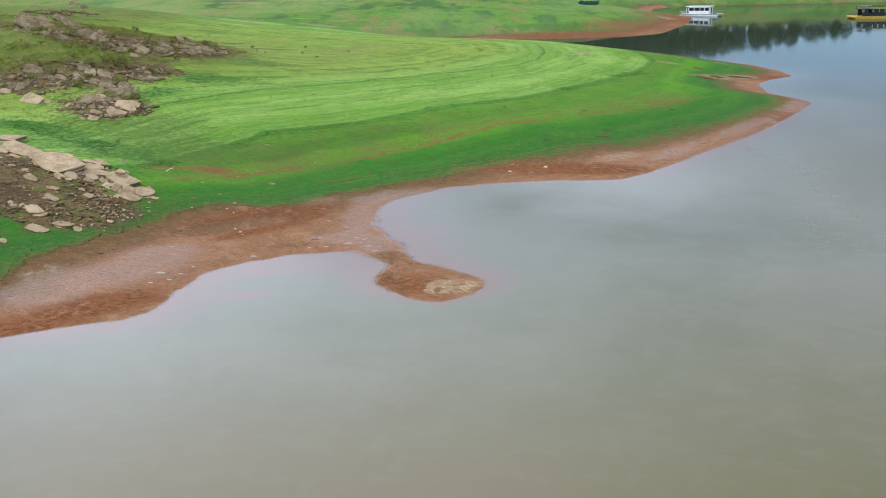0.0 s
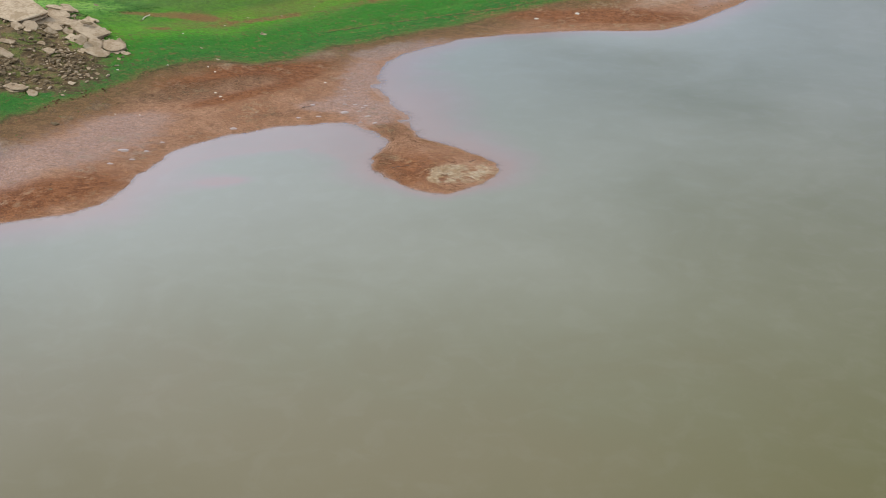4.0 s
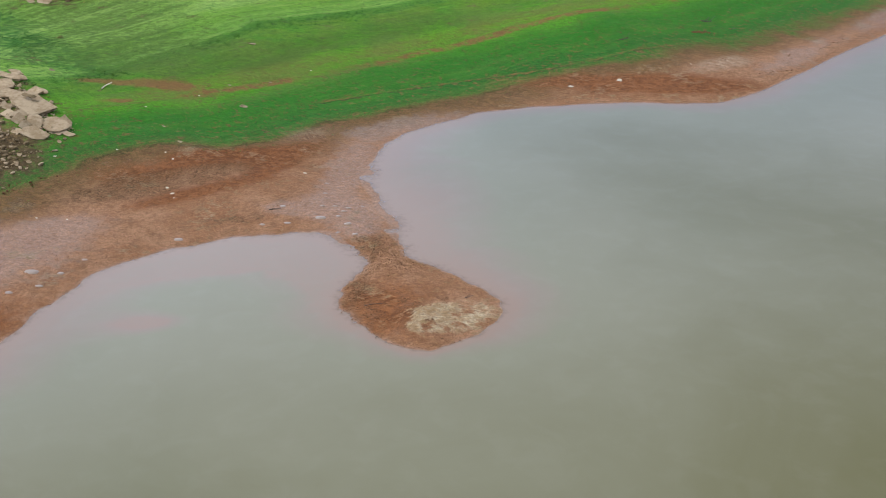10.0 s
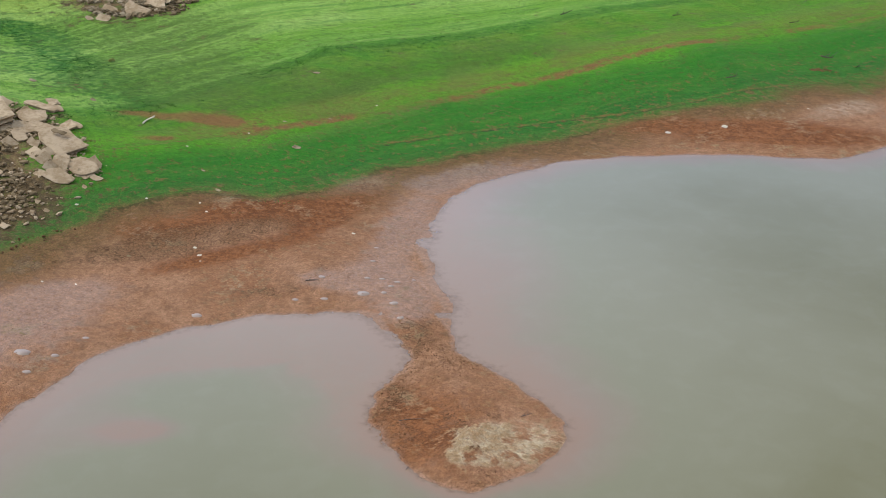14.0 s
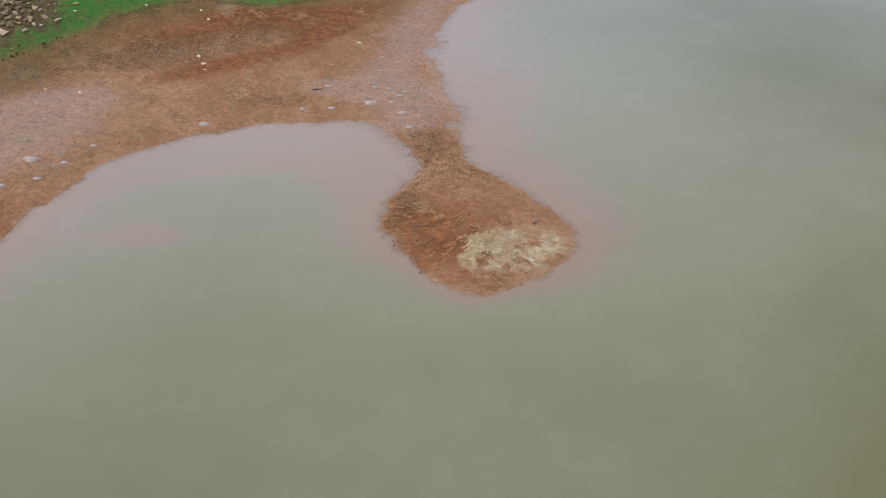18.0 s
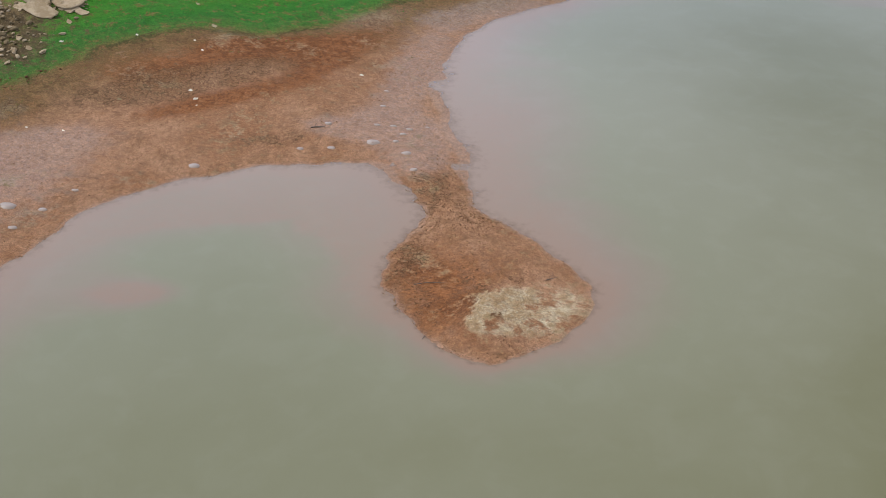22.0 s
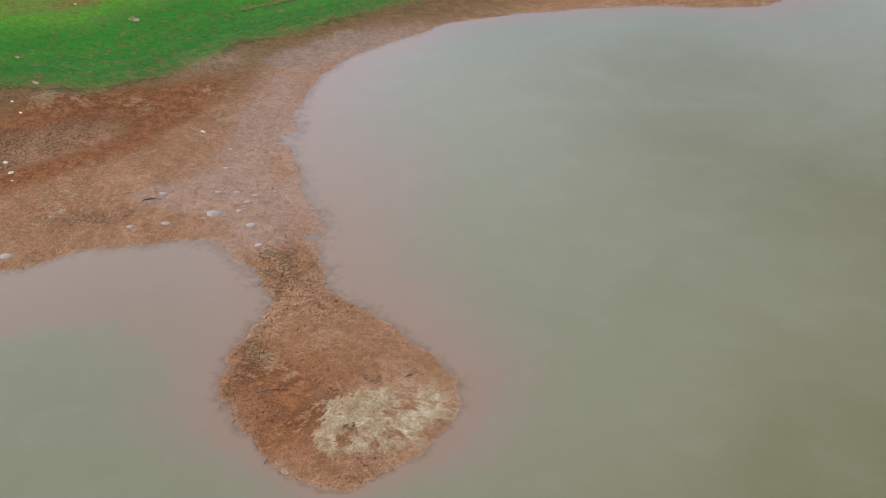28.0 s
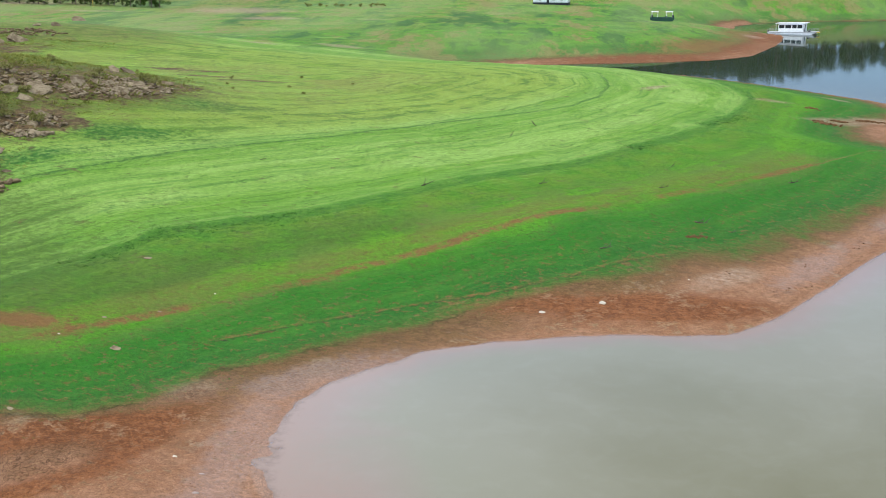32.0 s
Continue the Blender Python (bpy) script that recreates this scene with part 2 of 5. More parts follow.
def land(px, py):
    """Height of the ground, distance from the water's edge and from the grass's edge."""
    sd = side(px, py, LAND)
    near = np.exp(-((px + 3) ** 2 + (py - 10) ** 2) / 30 ** 2)
    ragged = rough(px, py, 2.4, 4, 3) * (0.25 + 0.3 * near) + 0.45 * rough(px, py, 0.8, 2, 15) * mound(px, py, -3, 4, 9, 10) + rough(px, py, 14, 2, 9) * np.clip((sd - 3) / 20, 0, 1.5)
    ragged = ragged + np.where(sd > 60, rough(px, py, 40, 3, 5) * 3, 0)
    d = sd + ragged
    z = np.interp(d, [-300, -60, -20, -8, -2.5, 0, 2, 8, 13, 22, 32, 50, 80, 120, 200, 400, 900, 5000],
                  [-9, -6, -2.2, -0.75, -0.16, 0, 0.17, 0.75, 1.4, 2.9, 3.8, 4.8, 5.4, 6, 7.5, 12, 20, 40])
    z = z + 8.3 * mound(px, py, -66, 100, 32, 30) + 2.2 * mound(px, py, -50, 22, 13, 11, 25) - 0.8 * mound(px, py, -44, 50, 14, 10, 30)
    z = z + 6.0 * mound(px, py, -105, 205, 50, 40)
    # a silted flat beside the causeway, a steeper drop off the islet's south and along the far banks
    flat = 0.76 * mound(px, py, -0.5, 17, 7, 13) + 0.25 * mound(px, py, -7, 8, 6, 3)
    steep = 1 + 2.2 * mound(px, py, 1.5, -6, 7, 4.5) + 1.2 * mound(px, py, 12, 36, 12, 8, 10) + 5 * np.clip((py - 70) / 120, 0, 1)
    z = np.where(z < 0, z * np.clip(1 - flat, 0.1, 1) * steep, z)
    z = np.where(z < 0, z - 0.8 * mound(px, py, 18, -8, 9, 10) * np.clip(-d / 6, 0, 1), z)
    shoal = 0.62 * mound(px, py, -13, -2.6, 2.6, 1.3, 12) + 0.35 * mound(px, py, -10.5, 4.5, 6, 3, 20)
    z = np.where(d < -0.3, np.maximum(z, np.minimum(z + shoal, -0.07)), z)
    # the half-drowned causeway, mud and film of water in patches
    wash = np.clip(1.7 * (mound(px, py, -3.9, 10.4, 2.6, 3.4, 15) + 0.9 * mound(px, py, -5.9, 17, 1.5, 7)) - 0.35, 0, 1) * np.clip((1.1 - d) / 0.5, 0, 1) * np.clip((d + 2.6) / 0.8, 0, 1)
    z = z * (1 - wash) + wash * (0.012 + 0.02 * d + 0.06 * rough(px, py, 1.5, 4, 51))
    z = z + (9 * mound(px, py, 90, 570, 240, 75, 5) + 34 * mound(px, py, -200, 900, 700, 260)) * np.clip((sd - 3) / 30, 0, 1)
    z = z + 0.05 * rough(px, py, 1.3, 3, 21) * np.clip((d - 1.5) / 6, 0, 1) + 0.12 * rough(px, py, 6, 2, 31) * np.clip((d - 8) / 12, 0, 1)
    far_edge = sd - np.where(px > 98, 3, 11) - (0.8 + 3.2 * (px < 98)) * rough(px, py, 30, 3, 41)
    gd = np.where(py > 236, far_edge, np.minimum(side(px, py, SWARD), sd * 1.2))
    return z, d, gd


def bands(px, py, gd):
    """How far up the slope a place lies: 0 at the grass's edge, 25 at the terrace, then in metres."""
    td = side(px, py, TERRACE)
    share = gd / np.maximum(gd - np.minimum(td, 0), 0.01)
    near = np.where(td > 0, 25 + td, np.where(gd > 0, 25 * np.clip(share, 0, 1), gd))
    return np.where(py > 236, np.minimum(gd, 17 + 15 * rough(px * 0.22, py, 13, 4, 61)), near)


def ground_z(x, y):
    return float(land(np.array([float(x)]), np.array([float(y)]))[0][0])


def steps(lo, hi, fine_lo, fine_hi, fine, grow, limit=400.0):
    """Grid lines, fine in the middle and wider outwards."""
    mid = list(np.arange(fine_lo, fine_hi, fine))
    up, s, v = [], fine, mid[-1]
    while v < hi:
        s = min(s * grow, limit)
        v += s
        up.append(v)
    down, s, v = [], fine, mid[0]
    while v > lo:
        s = min(s * grow, limit)
        v -= s
        down.append(v)
    return np.array(down[::-1] + mid + up)


def grid_mesh(name, gx, gy, z, keep=None, layers=()):
    """A sheet over the grid, with float layers on its points."""
    ny, nx = z.shape
    px, py = np.meshgrid(gx, gy)
    co = np.stack([px, py, z], -1).reshape(-1, 3)
    i = np.arange(nx * ny).reshape(ny, nx)
    quads = np.stack([i[:-1, :-1], i[:-1, 1:], i[1:, 1:], i[1:, :-1]], -1)
    if keep is not None:
        quads = quads[keep[:-1, :-1] | keep[:-1, 1:] | keep[1:, 1:] | keep[1:, :-1]]
    quads = quads.reshape(-1, 4)
    used, back_to = np.unique(quads, return_inverse=True)
    co, quads = co[used], back_to.reshape(-1, 4)
    me = bpy.data.meshes.new(name)
    me.vertices.add(len(co))
    me.vertices.foreach_set("co", co.astype(np.float32).ravel())
    me.loops.add(quads.size)
    me.loops.foreach_set("vertex_index", quads.astype(np.int32).ravel())
    me.polygons.add(len(quads))
    me.polygons.foreach_set("loop_start", np.arange(0, quads.size, 4, dtype=np.int32))
    me.polygons.foreach_set("use_smooth", np.ones(len(quads), bool))
    me.update(calc_edges=True)
    for key, values in layers:
        me.attributes.new(key, "FLOAT", "POINT").data.foreach_set("value", values.reshape(-1)[used].astype(np.float32))
    return me


# Bare red streaks along former water lines in the grass
STREAK = np.array([(-22.5, 31.5), (-18.5, 36.4), (-14.4, 40.9), (-9.8, 45.3), (-6.2, 49.1), (-1.4, 53.3), (6, 60.5), (14.7, 67.8), (27.6, 80.3), (40, 95)], float)
# a ditch line, drawn only in the grass colour
DITCH = np.array([(-40, 62), (-28.4, 76), (-13.7, 91), (-1.9, 105.3), (8, 116), (14, 126), (18.5, 138), (21, 152), (20.9, 174)], float)
# edge of a low step, red in patches, its shadow painted below
LIP = np.array([(-12, 35.5), (-8.9, 38.2), (-4.5, 41.5), (0.5, 44.6), (4.9, 47), (11, 51), (18.6, 56.6)], float)


def beside(px, py, line):
    """Distance from an open line, above 0 on its left."""
    best, sign = np.full(px.shape, 1e9), np.ones(px.shape)
    for (ax, ay), (bx, by) in zip(line, line[1:]):
        dx, dy = bx - ax, by - ay
        k = np.clip(((px - ax) * dx + (py - ay) * dy) / (dx * dx + dy * dy), 0, 1)
        q = (px - ax - k * dx) ** 2 + (py - ay - k * dy) ** 2
        sign = np.where(q < best, np.sign(dx * (py - ay) - dy * (px - ax)), sign)
        best = np.minimum(best, q)
    return np.clip(sign * np.sqrt(best), -9, 9)


def soils(px, py):
    """Where the soil is stony, filmed with water, red, cracked, bare or pale, from 0 to 1."""
    def spots(*rows):
        return np.clip(sum(mound(px, py, *r) for r in rows), 0, 1)
    stony = spots((-57, 92, 7, 3.6), (-47, 92, 7, 4.5), (-41, 98, 6, 4, 45), (-40, 22, 12, 7, -40), (-35, 15, 5, 4.5), (-53, 74, 9, 6), (-45, 61, 6, 5), (-44, 81, 5, 4), (-50, 96, 11, 5, 35), (-64, 98, 10, 4),
                  (-42, 108, 7, 4), (-60, 68, 5, 5), (-96, 172, 12, 6), (-128, 292, 9, 5), (-52, 158, 9, 1.5, -12), (-46, 148, 7, 1.3, -8), (-36, 140, 7, 1.2, -5))
    film = spots((-25, 2, 7, 3.2, 45), (-29, -4, 4, 3, 45), (-23.3, 7.6, 3.6, 1.9, 38), (-7.2, 21, 2.0, 9), (-4.0, 32.5, 6, 2.0, 42), (-6, 13.8, 3.8, 2.0), (-10, 13.0, 2, 0.8), (-4.6, 10.6, 1.5, 1.5), (30.5, 57, 1.8, 9, -34), (46, 79, 2.5, 14, -34), (60, 102, 3, 9, -30))
    red = spots((-16.6, 14.1, 5.2, 1.0, 40), (-12.5, 19.8, 2.6, 1.1, 72), (-16, 21.2, 3.2, 1.0, 34), (12.5, 45.2, 9.5, 2.6, 6), (20, 45.4, 5.5, 2.2, 14), (50, 84, 2.6, 16, -33), (66, 142, 8, 2.5, 42), (62, 105, 4, 5, -30), (-24, -5.5, 6.5, 2.6, 38), (-30, -12, 5, 2, 38),
                (-24.8, 33.4, 3.4, 1.2, 10), (-26.4, 28.2, 1.6, 0.5, 30), (-29, 32, 2.5, 0.7, 10), (60, 280, 12, 24, -35), (83, 330, 14, 26, -20), (35, 249, 26, 7, 12))
    red = red + 0.8 * mound(px, py, -1.4, -0.4, 3.6, 4.0) + 0.8 * mound(px, py, -18.5, 18.2, 8, 2.2, 36) + 0.55 * mound(px, py, -12.0, 24.5, 4.5, 2.0, 56) + 0.2 * mound(px, py, -2.6, 7.5, 1.6, 2.6)
    cracked = spots((-19.3, 15.2, 7.5, 1.7, 38)) + 0.45 * spots((-3.3, 8, 1.3, 3.0, 10), (-3.4, 2.2, 0.7, 2.8), (-11.6, 27.4, 4, 1.3, 58), (-12.2, 11.2, 2.2, 1.0, 30), (-21.4, 18.8, 2.5, 0.8, 20), (-15.2, 27, 2.6, 0.8, 60))
    bare = spots((-53, 217, 4.5, 3), (-38, 236, 7, 5, -20), (-98, 372, 22, 16), (-78, 335, 12, 8), (-43, 334, 9, 3), (-188, 394, 16, 8), (-150, 358, 16, 3),
                 (50, 345, 10, 3), (80, 330, 4, 7), (54, 137, 5, 3, 20), (61, 141, 3.5, 2.5), (61, 163, 4, 1.5, -60), (47, 148, 3, 1.2), (29, 153, 5, 1.2, 50), (23, 52.4, 4.5, 1.6, 42)) + 0.6 * mound(px, py, -11.6, 27.6, 4.2, 1.4, 58)
    pale = spots((2.1, -0.9, 1.9, 1.5, 10), (2.9, 0.4, 1.1, 0.8), (1.1, -0.3, 0.9, 0.7), (0.6, -1.9, 0.9, 0.6))
    # dark green patches, including the shadow painted behind the near ridge
    lush_shade = spots((-38.5, 40.5, 12, 1.9, -41), (-52, 51, 8, 2, -8), (-36, 81, 8, 3, 15), (-33, 99, 9, 3.5, 20), (-42, 68, 8, 2.6, 50), (-42, 120, 6, 4)) + 0.55 * mound(px, py, -40, 40, 17, 11)
    return (("olive", spots((-31, 42, 8, 8), (-39, 55, 10, 8), (-21, 43, 9, 4, 42), (-8, 57, 9, 3, 40))), ("stony", stony), ("film", film), ("red", red), ("cracked", cracked), ("bare", bare), ("pale", pale), ("lush_shade", lush_shade), ("streak", beside(px, py, STREAK)), ("lip", beside(px, py, LIP)), ("ditch", beside(px, py, DITCH)))


# ---- ground and water ----
GX = steps(-5000, 5000, -32, 10, 0.24, 1.022)
GY = steps(-1500, 5000, -7, 42, 0.24, 1.018)
PX, PY = np.meshgrid(GX, GY)
GZ, GD, GG = land(PX, PY)


def ground_material():
    m, n = material("shore_soil_and_grass")
    p = n.place()
    d, g = n.attr("shore"), n.attr("sward")
    big, mid, small, fine = n.noise(0.05, 3, 0.5, p), n.noise(0.3, 4, 0.55, p), n.noise(1.6, 4, 0.6, p), n.noise(7.0, 4, 0.7, p)

    def plus(*terms):
        total = terms[0]
        for q in terms[1:]:
            total = n.math("ADD", total, q)
        return total

    def times(a, b):
        return n.math("MULTIPLY", a, b)

    def about(v, k):
        return times(n.math("SUBTRACT", v, 0.5), k)

    def spot(name, spread=0.8):
        """A patch with a soft, ragged outline."""
        return n.ramp(plus(n.attr(name), about(mid, spread * 1.3), about(small, spread), about(fine, spread * 0.7)), 0.12, 0.85)

    def between(v, a, b, soft):
        return times(n.ramp(v, a - soft, a + soft), n.ramp(v, b + soft, b - soft))
    grit = n.noise(19.0, 3, 0.7, p)
    # soil
    soil = n.mix(n.ramp(mid, 0.35, 0.65), (0.315, 0.162, 0.088), (0.245, 0.112, 0.053))
    soil = n.mix(times(n.ramp(small, 0.45, 0.75), 0.4), soil, (0.22, 0.112, 0.05))
    soil = n.mix(times(n.ramp(fine, 0.52, 0.7), 0.4), soil, (0.36, 0.225, 0.118))
    soil = n.mix(times(n.ramp(plus(g, about(mid, 4.0)), -6.0, -1.4), 0.88), soil, n.mix(n.ramp(plus(small, about(fine, 0.8)), 0.4, 0.62), (0.15, 0.088, 0.032), (0.085, 0.052, 0.018)))
    soil = n.mix(times(n.ramp(plus(n.noise(0.7, 5, 0.7, p), about(fine, 0.5)), 0.52, 0.68), 0.5), soil, (0.19, 0.088, 0.036))
    soil = n.mix(times(spot("red"), 0.9), soil, n.mix(n.ramp(plus(small, about(fine, 0.8)), 0.38, 0.66), (0.135, 0.046, 0.015), (0.255, 0.094, 0.031)))
    soil = n.mix(times(times(spot("pale", 1.9), n.ramp(plus(small, about(fine, 0.8), about(n.noise(0.9, 3, 0.6, p), 1.6)), 0.32, 0.62, 0.05, 1.0)), 0.75), soil, n.mix(n.ramp(plus(small, about(fine, 0.6)), 0.4, 0.65), (0.52, 0.43, 0.28), (0.35, 0.245, 0.13)))
    film = times(spot("film", 1.0), n.ramp(g, -0.5, -2.0))
    # wet film: part of its lilac sheen is painted into the soil colour
    soil = n.mix(times(film, 0.34), soil, (0.29, 0.185, 0.14))
    damp = n.ramp(plus(d, times(mid, 0.5), times(small, 0.3)), 0.3, 0.8, 1.0, 0.0)
    soil = n.mix(times(damp, 0.3), soil, (0.27, 0.155, 0.095))
    soil = n.mix(times(n.ramp(plus(grit, about(small, 0.9)), 0.54, 0.72), 0.5), soil, (0.13, 0.063, 0.033))
    # thin ledges that the falling water left along the shore
    fall = n.noise(1.0, 3, 0.6, n.combine(times(plus(d, about(mid, 1.2), about(small, 0.35)), 1.5), times(n.noise(0.05, 2, 0.5, p), 6.0), 5.0))
    strand = times(n.ramp(d, 7.0, 3.0), n.ramp(p_y(n, p), 36.0, 46.0))
    soil = n.mix(times(times(n.ramp(fall, 0.57, 0.63), strand), n.ramp(plus(small, about(fine, 0.6)), 0.42, 0.6, 0.0, 0.5)), soil, (0.115, 0.056, 0.027))
    soil = n.mix(times(times(n.ramp(fall, 0.46, 0.40), strand), 0.05), soil, (0.36, 0.22, 0.14))
    # grass in bands along the old water lines
    wave = plus(n.attr("bands"), about(big, 3.0), about(mid, 1.6), about(small, 0.7))
    along = n.noise(0.03, 3, 0.6, p)
    band = n.noise(1.0, 4, 0.6, n.combine(times(wave, 0.16), times(along, 3.0)))
    sleek = plus(n.attr("bands"), about(big, 3.0), about(mid, 0.5))
    thin = n.noise(1.0, 4, 0.65, n.combine(times(sleek, 0.75), times(along, 7.0), 7.0))
    hair = n.noise(1.0, 3, 0.6, n.combine(times(sleek, 2.6), times(along, 16.0), 2.0))
    speck = n.ramp(plus(fine, about(small, 0.9), about(grit, 0.6)), 0.52, 0.70)
    grass = n.mix(n.ramp(band, 0.36, 0.64), (0.030, 0.150, 0.012), (0.066, 0.225, 0.014))
    grass = n.mix(times(n.ramp(wave, 8.0, 1.0), 0.75), grass, (0.023, 0.102, 0.019))
    grass = n.mix(times(between(wave, 11.5, 18.0, 3.0), 0.7), grass, (0.115, 0.265, 0.015))
    grass = n.mix(times(between(wave, 18.0, 24.5, 2.0), n.ramp(mid, 0.35, 0.6, 0.3, 0.8)), grass, (0.125, 0.210, 0.02))
    grass = n.mix(n.ramp(plus(wave, about(small, 1.5), about(n.noise(0.09, 3, 0.6, p), 5.0)), 22.0, 29.5), grass, n.mix(n.ramp(band, 0.36, 0.62), (0.135, 0.275, 0.028), (0.265, 0.40, 0.085)))
    grass = n.mix(times(n.ramp(wave, 44.0, 60.0), 0.75), grass, n.mix(n.ramp(band, 0.4, 0.6), (0.145, 0.225, 0.016), (0.225, 0.285, 0.034)))
    grass = n.mix(times(n.ramp(wave, 40.0, 58.0), n.ramp(plus(n.noise(0.22, 5, 0.7, p), about(thin, 0.5)), 0.5, 0.64, 0.0, 0.6)), grass, (0.075, 0.135, 0.018))
    # terrace edge: a dark speckled line in colour only
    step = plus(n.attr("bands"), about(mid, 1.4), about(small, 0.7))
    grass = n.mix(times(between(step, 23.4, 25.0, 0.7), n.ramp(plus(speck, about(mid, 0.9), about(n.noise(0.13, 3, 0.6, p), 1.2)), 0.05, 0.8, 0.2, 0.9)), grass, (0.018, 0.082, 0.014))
    # ditch: a dark line with a paler strip beside it, no relief
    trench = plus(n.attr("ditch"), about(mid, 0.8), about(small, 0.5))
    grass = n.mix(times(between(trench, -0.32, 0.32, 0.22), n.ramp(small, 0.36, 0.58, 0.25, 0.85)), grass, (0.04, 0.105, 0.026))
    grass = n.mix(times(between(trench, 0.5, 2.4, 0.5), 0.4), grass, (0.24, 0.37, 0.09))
    grass = n.mix(times(n.ramp(thin, 0.52, 0.66), 0.5), grass, (0.055, 0.155, 0.022))
    upper = n.ramp(wave, 19.0, 27.0, 0.08, 1.0)
    grass = n.mix(times(times(n.ramp(thin, 0.46, 0.36), 0.6), upper), grass, (0.25, 0.36, 0.08))
    grass = n.mix(times(times(n.ramp(hair, 0.55, 0.64), 0.42), upper), grass, (0.055, 0.17, 0.022))
    grass = n.mix(times(times(n.ramp(hair, 0.44, 0.34), 0.25), upper), grass, (0.23, 0.36, 0.08))
    grass = n.mix(times(speck, n.ramp(n.noise(0.12, 3, 0.6, p), 0.35, 0.65, 0.25, 0.75)), grass, (0.020, 0.078, 0.011))
    grass = n.mix(times(n.ramp(grit, 0.52, 0.68), n.ramp(upper, 0.0, 1.0, 0.25, 0.5)), grass, n.mix(upper, (0.07, 0.26, 0.014), (0.19, 0.33, 0.05)))
    # lush patches, and the ridge's shadow put into the grass colour
    grass = n.mix(times(spot("lush_shade", 0.9), n.ramp(small, 0.35, 0.6, 0.35, 0.85)), grass, (0.020, 0.105, 0.014))
    straw = times(n.ramp(g, 50.0, 85.0), n.ramp(plus(n.noise(0.07, 4, 0.6, p), about(thin, 0.5)), 0.40, 0.62))
    grass = n.mix(times(straw, 0.8), grass, n.mix(n.ramp(small, 0.4, 0.65), (0.22, 0.235, 0.05), (0.165, 0.155, 0.045)))
    tall = times(n.ramp(plus(p_z(n, p), about(mid, 4.0)), 7.2, 10.2), 0.9)
    grass = n.mix(tall, grass, n.mix(n.ramp(plus(small, about(mid, 0.8)), 0.35, 0.7), (0.085, 0.13, 0.016), (0.18, 0.19, 0.045)))
    grass = n.mix(times(tall, n.ramp(n.noise(0.35, 5, 0.7, p), 0.52, 0.62, 0.0, 0.6)), grass, (0.085, 0.075, 0.026))
    way, lip = plus(n.attr("streak"), about(mid, 0.9), about(small, 0.6)), plus(n.attr("lip"), about(small, 0.5))
    grass = n.mix(times(between(way, -1.5, 6.5, 3.0), n.ramp(plus(n.noise(0.16, 4, 0.6, p), about(thin, 0.7)), 0.44, 0.62, 0.0, 0.55)), grass, (0.125, 0.150, 0.034))
    grass = n.mix(times(spot("olive", 0.8), n.ramp(plus(thin, about(small, 0.5)), 0.35, 0.6, 0.35, 0.8)), grass, (0.075, 0.130, 0.020))
    ruddy = plus(times(between(way, -0.45, 0.6, 0.35), n.ramp(n.noise(0.11, 3, 0.6, p), 0.36, 0.52, 0.15, 1.0)), times(between(way, 0.8, 3.4, 1.0), 0.3),
                 times(between(lip, -0.1, 0.2, 0.16), 0.45), times(between(wave, 5.2, 5.5, 0.4), 0.2))
    # the step's shadow, painted as a broken dark line in the grass
    grass = n.mix(times(between(lip, -0.34, -0.06, 0.1), n.ramp(plus(small, about(mid, 0.6)), 0.4, 0.55, 0.1, 0.85)), grass, (0.035, 0.06, 0.018))
    ruddy = times(ruddy, n.ramp(plus(small, about(mid, 0.4), about(fine, 0.8)), 0.28, 0.6, 0.25, 1.0))
    ruddy = plus(ruddy, times(spot("red"), 0.85), times(times(n.ramp(plus(small, about(fine, 0.7)), 0.55, 0.67), n.ramp(g, 15, 0)), 0.65))
    afar = n.ramp(n.math("ADD", p_y(n, p), about(big, 40.0)), 190.0, 250.0)
    stretch = n.add("ShaderNodeVectorMath")
    stretch.operation = "MULTIPLY"
    n.put(stretch, "_0", p)
    n.put(stretch, "_1", (1.1, 0.32, 1.0))
    mottle = n.noise(0.06, 7, 0.75, stretch.outputs[0])
    grass = n.mix(times(times(afar, n.ramp(mottle, 0.52, 0.58)), 0.9), grass, (0.028, 0.095, 0.02))
    grass = n.mix(times(times(afar, n.ramp(mottle, 0.48, 0.42)), 0.85), grass, (0.215, 0.165, 0.06))
    grass = n.mix(times(afar, n.ramp(n.noise(0.02, 4, 0.6, stretch.outputs[0]), 0.4, 0.6, 0.1, 0.5)), grass, (0.20, 0.28, 0.085))
    grass = n.mix(ruddy, grass, (0.20, 0.108, 0.036))
    ledge = n.noise(1.0, 2, 0.5, n.combine(times(wave, 2.2), times(along, 12.0), 3.0))
    grass = n.mix(times(times(n.ramp(ledge, 0.58, 0.68), n.ramp(g, 14.0, 4.0)), 0.15), grass, (0.14, 0.17, 0.05))
    grass = n.mix(times(n.ramp(g, 2.2, -0.5), n.ramp(small, 0.35, 0.6, 0.2, 0.6)), grass, (0.15, 0.11, 0.035))
    # edge between the two, broken up
    loose = n.ramp(p_y(n, p), 41.0, 66.0)
    edge = n.ramp(plus(g, about(mid, 1.8), about(small, 2.2), about(fine, 1.8), times(about(mid, 9.0), loose), times(loose, 1.5)), n.ramp(loose, 0, 1, -0.5, -2.0), n.ramp(loose, 0, 1, 0.5, 2.0))
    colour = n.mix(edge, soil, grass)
    # a crumbling dark lip where the turf ends
    turf = plus(g, about(mid, 2.4), about(small, 1.6), about(fine, 1.0))
